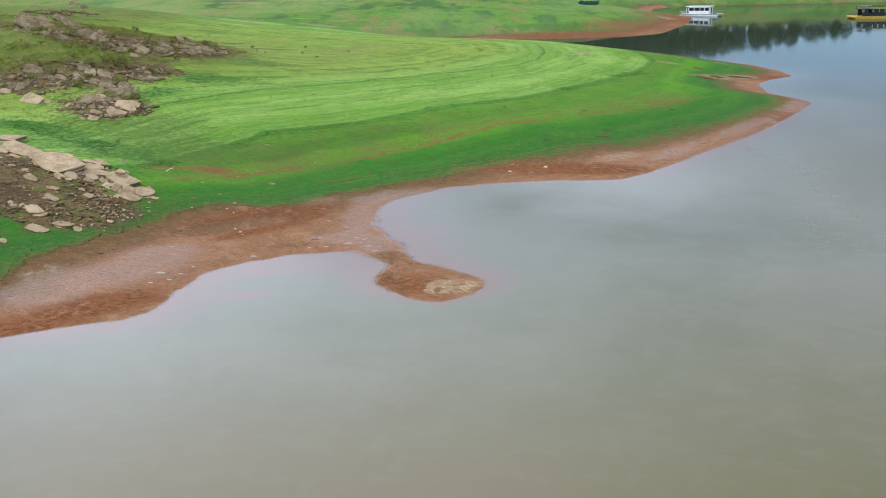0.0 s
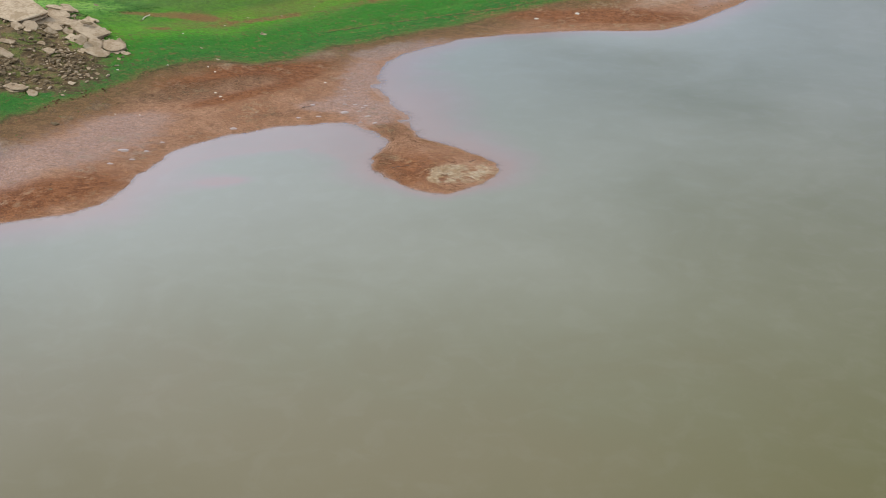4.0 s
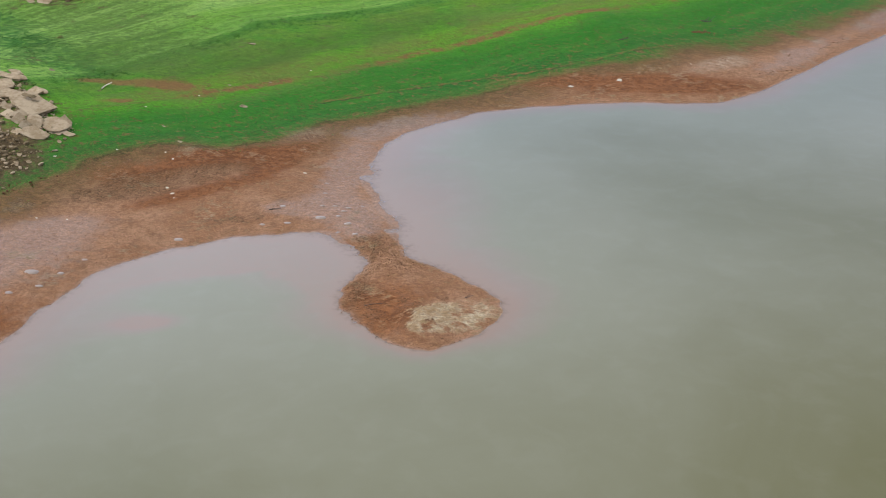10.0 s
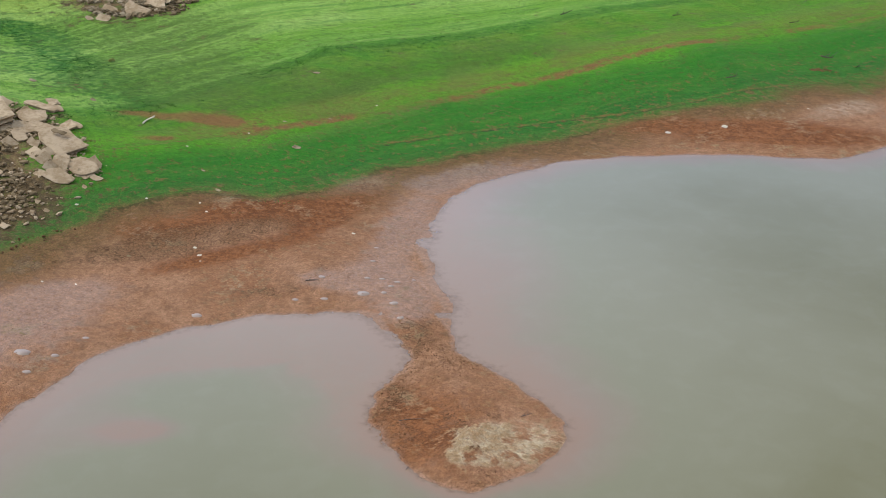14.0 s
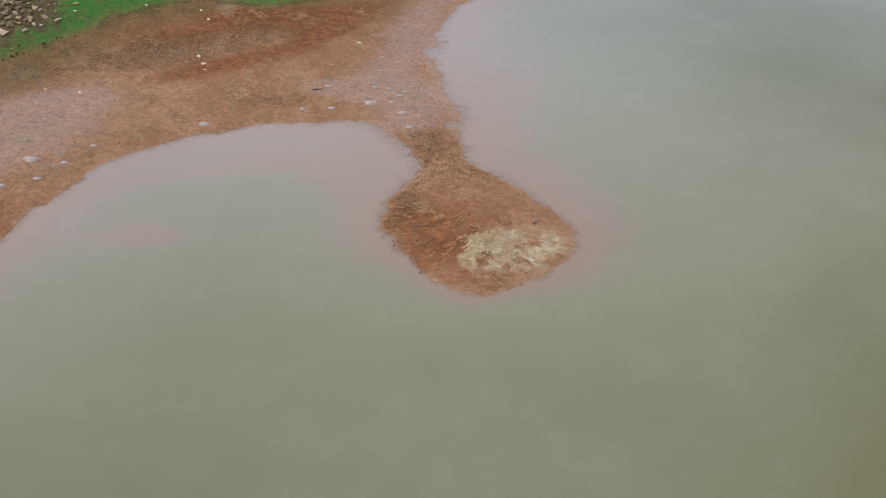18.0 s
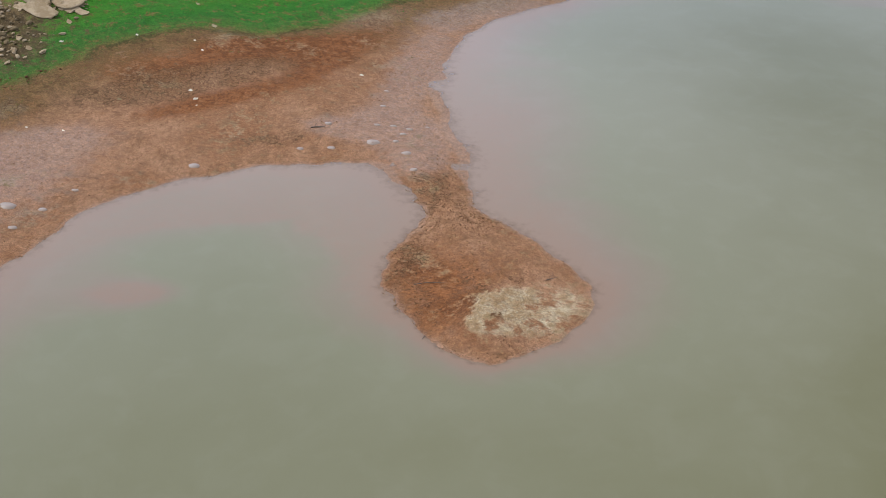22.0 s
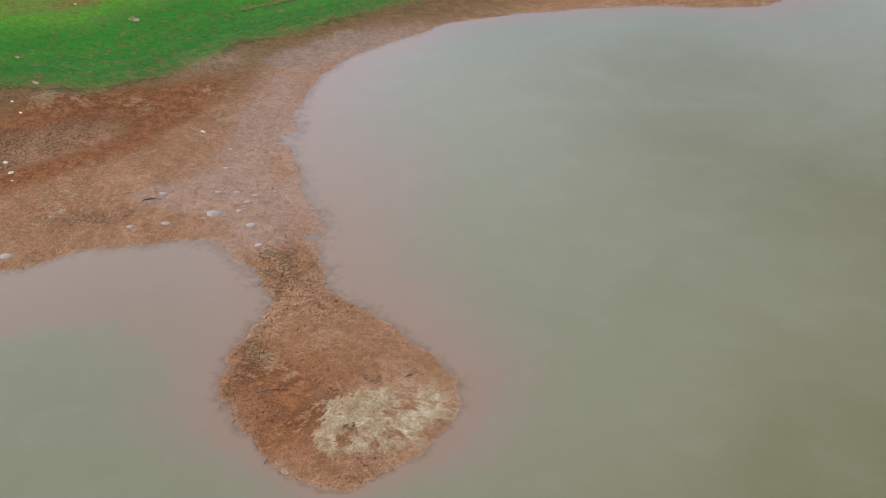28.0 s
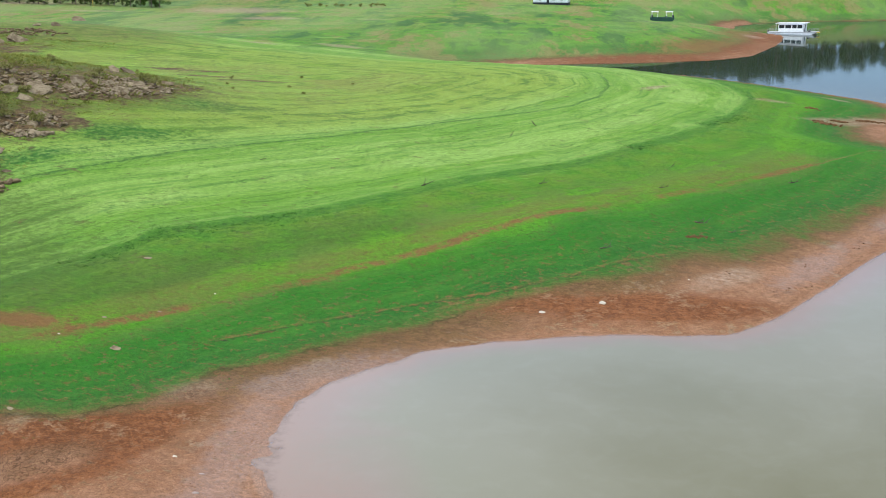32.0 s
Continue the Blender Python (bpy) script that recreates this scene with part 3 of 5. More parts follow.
    colour = n.mix(times(times(between(turf, -0.3, 0.05, 0.12), n.ramp(n.noise(0.22, 3, 0.6, p), 0.44, 0.54)), n.ramp(loose, 0.0, 1.0, 0.55, 0.2)), colour, (0.045, 0.042, 0.014))
    stony = n.ramp(spot("stony", 0.9), 0.0, 0.7)
    rubble = n.mix(n.ramp(plus(small, about(mid, 0.8)), 0.38, 0.65), (0.175, 0.112, 0.052), (0.080, 0.052, 0.024))
    rubble = n.mix(times(n.ramp(fine, 0.54, 0.68), 0.5), rubble, (0.25, 0.18, 0.10))
    rubble = n.mix(times(n.ramp(n.noise(0.45, 5, 0.65, p), 0.50, 0.62), 0.65), rubble, (0.11, 0.15, 0.026))
    colour = n.mix(stony, colour, rubble)
    colour = n.mix(times(spot("bare", 0.8), 0.6), colour, n.mix(n.ramp(small, 0.35, 0.65), (0.40, 0.30, 0.21), (0.27, 0.155, 0.09)))
    # cracks of dried mud
    warped = n.add("ShaderNodeVectorMath")
    n.put(warped, "_0", p)
    n.put(warped, "_1", n.combine(times(small, 0.3), times(fine, 0.12)))
    crack = n.voronoi(4.3, "DISTANCE_TO_EDGE", warped.outputs[0])
    where = times(n.ramp(edge, 0.3, 1.0, 1.0, 0.45), spot("cracked", 0.9))
    line = times(n.ramp(n.math("SUBTRACT", crack, times(small, 0.06)), 0.0, 0.055, 1.0, 0.0), n.ramp(where, 0.05, 0.6))
    colour = n.mix(times(n.ramp(where, 0.2, 0.7), n.ramp(crack, 0.05, 0.3, 0.1, 0.5)), colour, (0.195, 0.118, 0.056))
    lumps = times(n.ramp(n.voronoi(5.5, "F1", p), 0.2, 0.75, 1.0, 0.0), n.math("SUBTRACT", 1.0, edge))
    colour = n.mix(times(line, 0.8), colour, (0.09, 0.043, 0.019))
    colour = n.mix(times(n.ramp(lumps, 0.1, 0.0), times(n.math("SUBTRACT", 1.0, edge), 0.25)), colour, (0.14, 0.07, 0.035))
    clod = n.noise(3.4, 6, 0.78, p)
    colour = n.mix(1.0, colour, n.ramp(clod, 0.32, 0.68, 0.82, 1.18), "MULTIPLY")
    dust = n.noise(34.0, 2, 0.7, p)
    colour = n.mix(1.0, colour, n.ramp(plus(dust, about(grit, 0.8)), 0.28, 0.72, 0.55, 1.42), "MULTIPLY")
    height = plus(times(grit, 0.4), times(fine, n.ramp(edge, 0, 1, 0.5, 1.0)), times(small, 0.8), times(line, -0.9), times(lumps, 0.35))
    gloss = n.math("MAXIMUM", times(damp, 0.5), times(film, n.ramp(fine, 0.4, 0.6, 0.6, 0.25)))
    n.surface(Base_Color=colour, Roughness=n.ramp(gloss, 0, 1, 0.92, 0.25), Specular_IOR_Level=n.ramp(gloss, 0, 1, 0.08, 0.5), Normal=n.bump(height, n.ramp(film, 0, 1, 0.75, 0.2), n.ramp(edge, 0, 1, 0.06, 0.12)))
    return m


def p_y(n, p):
    return n.add("ShaderNodeSeparateXYZ", Vector=p).outputs[1]


def p_z(n, p):
    return n.add("ShaderNodeSeparateXYZ", Vector=p).outputs[2]


def water_material():
    m, n = material("muddy_lake_water")
    p = n.place()
    depth = n.attr("depth")
    cloudy, wisps = n.noise(0.10, 4, 0.6, p, 0.8), n.noise(0.5, 4, 0.6, p, 0.5)
    dd = n.math("ADD", depth, n.math("MULTIPLY", n.math("SUBTRACT", cloudy, 0.5), 0.5))
    body = n.mix(n.ramp(dd, -0.1, 0.42), (0.225, 0.152, 0.110), (0.180, 0.166, 0.097))
    body = n.mix(n.ramp(n.math("ADD", dd, n.math("MULTIPLY", cloudy, 1.5)), 1.0, 4.8), body, (0.106, 0.092, 0.026))
    # body colour lighter and redder over the southern water
    body = n.mix(n.ramp(n.math("ADD", n.attr("pale_south"), n.math("MULTIPLY", n.math("SUBTRACT", cloudy, 0.5), 0.7)), 0.1, 0.9, 0.0, 0.75), body, (0.165, 0.130, 0.066))
    body = n.mix(n.math("MULTIPLY", n.ramp(wisps, 0.45, 0.7), 0.05), body, (0.30, 0.27, 0.21))
    ragged = n.noise(2.2, 5, 0.7, p)
    ooze = n.math("ADD", depth, n.math("MULTIPLY", n.math("SUBTRACT", ragged, 0.5), 0.10))
    body = n.mix(n.ramp(ooze, 0.0, 0.15, 0.9, 0.0), body, (0.240, 0.148, 0.098))
    # far water's body colour is darkened to deepen the dark tree reflections
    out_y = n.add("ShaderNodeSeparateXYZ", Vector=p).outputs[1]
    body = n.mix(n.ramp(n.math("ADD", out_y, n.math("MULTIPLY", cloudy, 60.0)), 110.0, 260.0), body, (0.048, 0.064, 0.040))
    inside = n.add("ShaderNodeBsdfDiffuse", Color=body)
    gloss = n.add("ShaderNodeBsdfGlossy", Roughness=n.ramp(wisps, 0.3, 0.7, 0.03, 0.06))
    fresnel = n.add("ShaderNodeFresnel", IOR=1.36)
    top = n.add("ShaderNodeMixShader", Fac=fresnel.outputs[0])
    n.tree.links.new(inside.outputs[0], top.inputs[1])
    n.tree.links.new(gloss.outputs[0], top.inputs[2])
    # shallow water shows the mud below it
    murk = n.ramp(ooze, -0.02, 0.03, 0.6, 1.0)
    clear = n.add("ShaderNodeMixShader", Fac=murk)
    n.tree.links.new(n.add("ShaderNodeBsdfTransparent").outputs[0], clear.inputs[1])
    n.tree.links.new(top.outputs[0], clear.inputs[2])
    n.tree.links.new(clear.outputs[0], n.add("ShaderNodeOutputMaterial").inputs[0])
    return m


ground = new("ground", grid_mesh("ground", GX, GY, GZ, layers=(("shore", GD), ("sward", GG), ("bands", bands(PX, PY, GG)), *soils(PX, PY))))
ground.data.materials.append(ground_material())
tagged(ground, "red mud shore rising to bright green grass slopes", "ground", kind="structure")
water = new("water", grid_mesh("water", GX, GY, np.zeros_like(GZ), GZ < 0.03, (("depth", np.maximum(-GZ, 0)), ("pale_south", np.clip(mound(PX, PY, -8, -42, 26, 17, 15) + mound(PX, PY, -40, -40, 25, 14, 30), 0, 1)))))
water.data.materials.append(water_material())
tagged(water, "still muddy olive-brown lake water reflecting clouds", "water", kind="structure")


# ---- rocks ----
def part(name, bm, mat, parent=None, label="", smooth=False):
    """Links a bmesh as one mesh object, under a thing or a part."""
    me = bpy.data.meshes.new(name)
    for f in bm.faces:
        f.smooth = smooth
    bm.to_mesh(me)
    bm.free()
    if mat:
        me.materials.append(mat)
    ob = new(name, me)
    ob.parent = parent
    if label:
        ob["label"] = label
    return ob


def stone_material(name, light, dark, moss=(0.10, 0.10, 0.05)):
    m, n = material(name)
    p = n.place()
    own = n.add("ShaderNodeObjectInfo").outputs["Random"]
    big, small, fine = n.noise(0.7, 4, 0.6, p), n.noise(3.5, 5, 0.65, p), n.noise(16, 4, 0.7, p)
    c = n.mix(n.ramp(n.math("ADD", big, n.math("MULTIPLY", n.math("SUBTRACT", small, 0.5), 0.8)), 0.35, 0.66), light, dark)
    c = n.mix(n.math("MULTIPLY", n.ramp(fine, 0.54, 0.72), 0.18), c, tuple(v * 0.45 for v in dark))
    c = n.mix(n.math("MULTIPLY", n.ramp(small, 0.6, 0.74), 0.3), c, moss)
    c = n.mix(n.math("MULTIPLY", own, 0.35), c, tuple(v * 0.6 for v in dark))
    n.surface(Base_Color=c, Roughness=0.9, Specular_IOR_Level=0.2, Normal=n.bump(n.math("ADD", fine, small), 0.8, 0.06))
    return m


TAN_STONE = stone_material("tan_sandstone", (0.51, 0.375, 0.235), (0.34, 0.232, 0.128))
GREY_STONE = stone_material("grey_weathered_stone", (0.36, 0.275, 0.165), (0.17, 0.118, 0.062))
DARK_STONE = stone_material("brown_rubble_stone", (0.25, 0.172, 0.09), (0.135, 0.09, 0.043))
WHITE_STONE = stone_material("pale_stone", (0.66, 0.59, 0.44), (0.50, 0.42, 0.30))


def broken_outline(r, length, breadth, cuts):
    """A rectangle with its corners split off, its edges uneven."""
    ring = [Vector((x * length / 2, y * breadth / 2)) for x, y in ((-1, -1), (1, -1), (1, 1), (-1, 1))]
    for _ in range(cuts):
        i = r.randrange(len(ring))
        a, b, c = ring[i - 1], ring[i], ring[(i + 1) % len(ring)]
        ring[i:i + 1] = [b.lerp(a, r.uniform(0.15, 0.55)), b.lerp(c, r.uniform(0.15, 0.55))]
    fine = []
    for a, b in zip(ring, ring[1:] + ring[:1]):
        fine.append(a)
        if (b - a).length > 0.3 * length:
            across = Vector((a.y - b.y, b.x - a.x)) * r.uniform(-0.07, 0.05)
            fine.append(a.lerp(b, r.uniform(0.35, 0.65)) - across)
    return fine


def slab_shape(bm, r, length, breadth, thick, m, corners=None):
    """A broken slab of stone: split corners, layered sides and an uneven top."""
    outline = broken_outline(r, length, breadth, 2 if corners else r.randint(3, 5))
    k = len(outline)
    rings = []
    dip = r.uniform(-0.05, 0.09)
    for h, s, j in ((-0.9, 0.84, 0.10), (0.05, 0.97, 0.05), (0.12, 0.90, 0.04), (0.72, 1.0, 0.03), (0.9, 0.94, 0.03)):
        ring = []
        for q in outline:
            x, y = q.x * s * (1 + r.uniform(-j, j)), q.y * s * (1 + r.uniform(-j, j))
            z = thick * (h + r.uniform(-0.14, 0.14) * (1 if h < 0.7 else 0.5)) + dip * x
            ring.append(bm.verts.new(m @ Vector((x, y, z))))
        rings.append(ring)
    inner = [bm.verts.new(m @ Vector((q.x * 0.5, q.y * 0.5, thick * r.uniform(0.86, 1.02) + dip * q.x * 0.5))) for q in outline]
    rings.append(inner)
    for a, b in zip(rings, rings[1:]):
        for i in range(k):
            j = (i + 1) % k
            if r.random() < 0.5:
                bm.faces.new((a[i], a[j], b[j])), bm.faces.new((a[i], b[j], b[i]))
            else:
                bm.faces.new((a[i], a[j], b[i])), bm.faces.new((a[j], b[j], b[i]))
    top = bm.verts.new(m @ Vector((0, 0, thick * r.uniform(0.86, 1.0))))
    for i in range(k):
        bm.faces.new((inner[i], inner[(i + 1) % k], top))
    bm.faces.new(rings[0][::-1])


def slope(x, y, e=1.2):
    """The ground's height and upward direction round a place."""
    z = land(np.array([x, x + e, x - e, x, x]), np.array([y, y, y, y + e, y - e]))[0]
    return float(z[0]), Vector((-(z[1] - z[2]) / (2 * e), -(z[3] - z[4]) / (2 * e), 1)).normalized()


def lean(up):
    return Vector((0, 0, 1)).rotation_difference(up).to_matrix().to_4x4()


def rock(name, x, y, length, ratio, mat, label, group, r, tilt=9, turn=-8, slim=1.0):
    r = random.Random(int(x * 371 + y * 917 + length * 131))
    z, up = slope(x, y)
    breadth, thick = length * slim * (0.5 + 0.4 * ratio), length * (0.045 + 0.05 * ratio)
    bm = bmesh.new()
    m = lean(up) @ pose(0, 0, 0, r.uniform(0.5, 1.9) * tilt, r.uniform(-0.2, 1.2) * tilt, turn + r.uniform(-20, 20))
    slab_shape(bm, r, length, breadth, thick, m)
    if length > 1.3:    # split layers below and beside the top one
        for _ in range(2):
            a = r.uniform(0, math.tau)
            shift = pose(math.cos(a) * length * 0.24, math.sin(a) * breadth * 0.3, -thick * r.uniform(0.5, 1.1), 0, 0, r.uniform(-20, 20))
            slab_shape(bm, r, length * r.uniform(0.5, 0.8), breadth * r.uniform(0.5, 0.8), thick * r.uniform(0.5, 0.8), m @ shift)
    ob = part(name, bm, mat)
    ob.location = (x, y, z + thick * 0.35 + breadth * 0.06)
    return tagged(ob, label, "rock", group)


# Place, length and height against length of each
RIDGE = [(-49.9, 41.4, 3.2, 0.49), (-46.4, 33.9, 1.9, 0.64), (-45.2, 28.5, 1.6, 0.72), (-43.8, 29.4, 4.2, 0.45), (-38.5, 25.6, 4.7, 0.75), (-35.4, 26.9, 1.9, 0.6), (-43.3, 26.7, 0.9, 0.86), (-35.6, 24.4, 1.1, 0.67), (-34.1, 25.6, 1.6, 0.54), (-37.2, 22.4, 1.2, 0.45), (-36.1, 22.0, 0.7, 0.67), (-34.8, 29.7, 0.9, 0.53), (-35.9, 30.8, 1.1, 0.44), (-31.5, 23.9, 3.1, 0.54), (-28.6, 21.3, 1.9, 0.75), (-27.3, 20.5, 0.7, 0.42), (-29.4, 19.6, 1.6, 0.5), (-33.0, 18.5, 0.9, 0.88), (-35.8, 16.3, 1.2, 0.32), (-38.4, 13.4, 0.9, 0.38), (-37.3, 13.4, 0.8, 0.43), (-36.2, 12.8, 1.7, 0.47)]
SLOPE = [(-35.4, 12.3, 0.9, 0.88), (-32.9, 10.9, 1.4, 0.46), (-34.8, 9.1, 1.3, 0.5), (-32.1, 21.9, 1.1, 0.44), (-30.7, 19.7, 0.6, 0.6), (-32.3, 27.2, 1.1, 0.44), (-39.2, 20.4, 1.2, 0.2), (-36.6, 18.8, 1.0, 0.28), (-34.1, 19.8, 0.6, 0.6), (-29.2, 16.6, 0.3, 1.0), (-28.2, 15.9, 0.3, 0.67), (-27.5, 19.3, 0.3, 0.67), (-29.5, 13.4, 0.5, 0.6), (-31.5, 10.4, 0.7, 0.71), (-36.0, 5.2, 0.7, 0.86), (-34.0, 8.9, 0.8, 0.5), (-40.6, 22.6, 0.6, 0.6), (-42.1, 23.0, 0.6, 0.5)]
KNOLL = [(-67.0, 96.7, 6.0, 0.17), (-96.1, 177.3, 4.4, 0.2), (-61.1, 98.5, 4.0, 0.2), (-92.3, 180.0, 4.4, 0.2), (-59.4, 89.2, 2.3, 0.25), (-56.1, 91.6, 3.9, 0.2), (-55.4, 95.2, 1.6, 0.5), (-54.6, 90.8, 2.9, 0.2), (-52.9, 94.3, 1.7, 0.33), (-47.7, 89.2, 3.0, 0.56), (-45.2, 94.7, 2.3, 0.58), (-46.6, 110.2, 2.1, 0.3), (-44.0, 97.5, 1.4, 0.71), (-40.5, 95.5, 2.1, 0.45), (-40.6, 100.9, 2.4, 0.33), (-38.5, 96.6, 1.0, 0.6), (-45.4, 112.1, 2.3, 0.36), (-38.7, 107.3, 1.6, 0.38)]
LOWER = [(-47.5, 86.0, 1.8, 0.3), (-50.1, 87.5, 1.3, 0.57), (-43.9, 81.6, 1.8, 0.4), (-43.8, 79.1, 1.1, 0.5), (-43.9, 76.4, 1.0, 0.5), (-42.4, 76.4, 1.2, 0.57), (-44.9, 81.0, 0.7, 0.75), (-52.6, 77.5, 2.0, 0.55), (-51.0, 75.0, 2.3, 0.31), (-48.9, 74.8, 2.6, 0.33), (-47.5, 71.4, 2.0, 0.67), (-54.3, 72.0, 1.6, 0.56), (-58.2, 67.2, 1.2, 1.29), (-58.9, 74.2, 2.7, 0.47), (-60.8, 70.8, 1.0, 0.83), (-59.3, 64.6, 1.5, 0.78), (-52.2, 72.1, 1.0, 0.67)]
FOOT = [(-54.5, 61.4, 2.8, 0.53), (-52.6, 61.3, 1.0, 0.67), (-45.3, 67.9, 2.2, 0.31), (-43.4, 70.1, 1.3, 0.75), (-47.3, 67.6, 1.2, 0.57), (-46.7, 65.5, 1.5, 0.44), (-47.0, 63.1, 2.8, 0.29), (-42.0, 61.6, 3.3, 0.33), (-42.6, 58.5, 2.7, 0.41), (-45.0, 58.1, 1.6, 0.4), (-44.7, 56.0, 1.4, 0.39), (-46.0, 55.7, 0.8, 0.5), (-44.2, 60.4, 1.3, 0.38), (-49.3, 60.4, 1.0, 0.83), (-42.0, 64.4, 1.6, 0.3), (-134.2, 311.6, 4.4, 0.3), (-97.5, 200.0, 1.6, 0.5), (-93.8, 201.2, 2.2, 0.36)]
r = random.Random(5)
for x, y, length, ratio in RIDGE:
    rock("sandstone_slab" if length > 1.5 else "rock", x, y, length * (1.2 if length < 2.5 else 1.15), ratio, TAN_STONE,
         "big pale tan sandstone slab tilted along the ridge" if length > 2.5 else "pale tan broken rock on the stony ridge", "rocks of the near ridge", r, 10, -32, 0.86)
for x, y, length, ratio in SLOPE:
    rock("rock", x, y, length * 1.2, ratio, TAN_STONE, "tan angular rock lying on brown rubble", "rocks of the near ridge", r)
for x, y, length, ratio in KNOLL:
    rock("rock_slab", x, y, length * 0.95, ratio * 0.95, GREY_STONE, "grey-brown weathered rock slab among dry grass", "rocks of the knoll", r, 22)
for x, y, length, ratio in LOWER + FOOT:
    rock("rock", x, y, length * 1.0, ratio, TAN_STONE if y < 66 else GREY_STONE, "broad pale rock at the foot of the knoll" if length > 2 else "weathered rock among scrub below the knoll",
         "rocks below the knoll", r, 20)

# loose blocks lying against the great slab
for x, y, length, ratio, slim in ((-35.9, 29.3, 2.8, 0.3, 0.48), (-35.1, 27.3, 2.0, 0.5, 0.9), (-32.5, 26.8, 1.3, 0.7, 1.0), (-34.3, 23.7, 1.6, 0.4, 0.8), (-34.8, 25.0, 1.7, 0.6, 0.9), (-36.2, 23.0, 1.6, 0.6, 1.0)):
    rock("sandstone_block", x, y, length, ratio, TAN_STONE, "long pale tan block split from the ridge", "rocks of the near ridge", r, 12, -28, slim)

# smaller broken rocks packed along the ridge and the outcrops
r = random.Random(91)
for line, count, wide, mat, what in ((((-47, 33), (-38, 26.5), (-28, 20.5)), 46, 1.3, TAN_STONE, "small tan broken rock wedged along the ridge"),
                                     (((-60, 72), (-50, 75), (-44, 68), (-42, 60)), 26, 2.4, GREY_STONE, "small weathered rock in the lower outcrop"),
                                     (((-66, 95), (-54, 91), (-46, 93), (-38, 102)), 24, 2.8, GREY_STONE, "small weathered rock in the knoll's outcrop")):
    for _ in range(count):
        i = r.randrange(len(line) - 1)
        t = r.random()
        x = line[i][0] + (line[i + 1][0] - line[i][0]) * t + r.gauss(0, wide * 0.6)
        y = line[i][1] + (line[i + 1][1] - line[i][1]) * t + r.gauss(0, wide * 0.6)
        rock("rock", x, y, r.uniform(0.45, 1.25) * (1.0 if mat is TAN_STONE else 1.4), r.uniform(0.3, 0.8), mat, what, "broken rocks of the outcrops", r, 22)

# two added dark stones stand in for the pitted hollow on the ridge's lower slab
for dx, dy in ((-0.25, 0.1), (0.3, 0.0)):
    rock("rock", -31.7 + dx, 24.1 + dy, 0.55, 0.5, DARK_STONE, "small brown stone standing in for a pit in a sandstone slab", "rocks of the near ridge", r).location.z += 0.75


def scatter(name, spots, count, low, high, mat, label, seed, squash=0.5, keep=None, grouped=False):
    """Many small stones in one mesh. spots: centre, two radii, turn."""
    r = random.Random(seed)
    places = []
    while len(places) < count:
        x, y, rx, ry, turn = r.choice(spots)
        a, q = r.uniform(0, math.tau), math.sqrt(r.random())
        u, v = math.cos(a) * q * rx, math.sin(a) * q * ry
        c, s = math.cos(radians(turn)), math.sin(radians(turn))
        x, y = x + u * c - v * s, y + u * s + v * c
        if grouped and float(rough(np.array([x]), np.array([y]), 1.6, 2, 83)[0]) < r.uniform(-0.3, 0.45):
            continue
        places.append((x, y))
    at = np.array(places)
    heights, shore, sward = land(at[:, 0], at[:, 1])
    verts, faces = [], []
    for (x, y), z, d, g in zip(places, heights, shore, sward):
        if keep and not keep(d, g):
            continue
        size = low + (high - low) * r.random() ** 3
        m = pose(x, y, z + size * 0.12, r.uniform(-25, 25), r.uniform(-25, 25), r.uniform(0, 360))
        base = len(verts)
        k = 5
        for h, s in ((-0.5, 0.8), (0.2, 1.0), (0.6, 0.6)):
            for i in range(k):
                t = (i + r.uniform(-0.3, 0.3)) * math.tau / k
                q = s * r.uniform(0.7, 1.1) * size / 2
                verts.append(m @ Vector((math.cos(t) * q * 1.25, math.sin(t) * q * 0.8, h * size * squash)))
        for row in (0, k):
            for i in range(k):
                j = (i + 1) % k
                faces.append((base + row + i, base + row + j, base + row + k + j, base + row + k + i))
        faces.append(tuple(base + 2 * k + i for i in range(k)))
    me = bpy.data.meshes.new(name)
    me.from_pydata([tuple(v) for v in verts], [], faces)
    me.materials.append(mat)
    return tagged(new(name, me), label, "stones", kind="stuff")


scatter("rubble", [(-38, 21, 11, 6, -40), (-33, 17, 4, 5, 0), (-36, 13, 4, 3, 0), (-35, 24, 9, 3, -40)], 2000, 0.07, 0.6, DARK_STONE, "brown broken rubble strewn over the stony slope", 11, 0.3, grouped=True)
scatter("rubble", [(-36, 19, 11, 6, -40), (-31, 19, 4, 5, 0), (-33, 25, 7, 2, -35)], 700, 0.07, 0.5, TAN_STONE, "pale tan stone chips on the stony slope", 12, 0.3, grouped=True)
scatter("rubble", [(-53, 74, 8, 5, 0), (-45, 61, 4.5, 4, 0), (-44, 79, 3.5, 4, 0), (-48, 92, 9, 4, 35), (-60, 93, 8, 3, 0), (-41, 101, 5, 4, 0), (-58, 68, 6, 4, 0)], 2600, 0.15, 0.9, GREY_STONE,
        "grey-brown broken stones among scrub", 13, 0.32, grouped=True)
scatter("rubble", [(-53, 74, 9, 6, 0), (-44, 62, 6, 5, 0), (-46, 93, 9, 5, 35), (-56, 92, 6, 3, 0), (-96, 190, 10, 4, 0)], 2400, 0.15, 0.9, DARK_STONE, "dark brown broken stones among scrub", 14, 0.32, grouped=True)

# crumbs of mud along the causeway and the islet's edge
CRUMB = painted("crumbly_mud", (0.25, 0.13, 0.062), 0.95, vary=0.4, shine=0.05)
DARK_CRUMB = painted("dark_crumbly_mud", (0.13, 0.066, 0.033), 0.95, vary=0.4, shine=0.05)
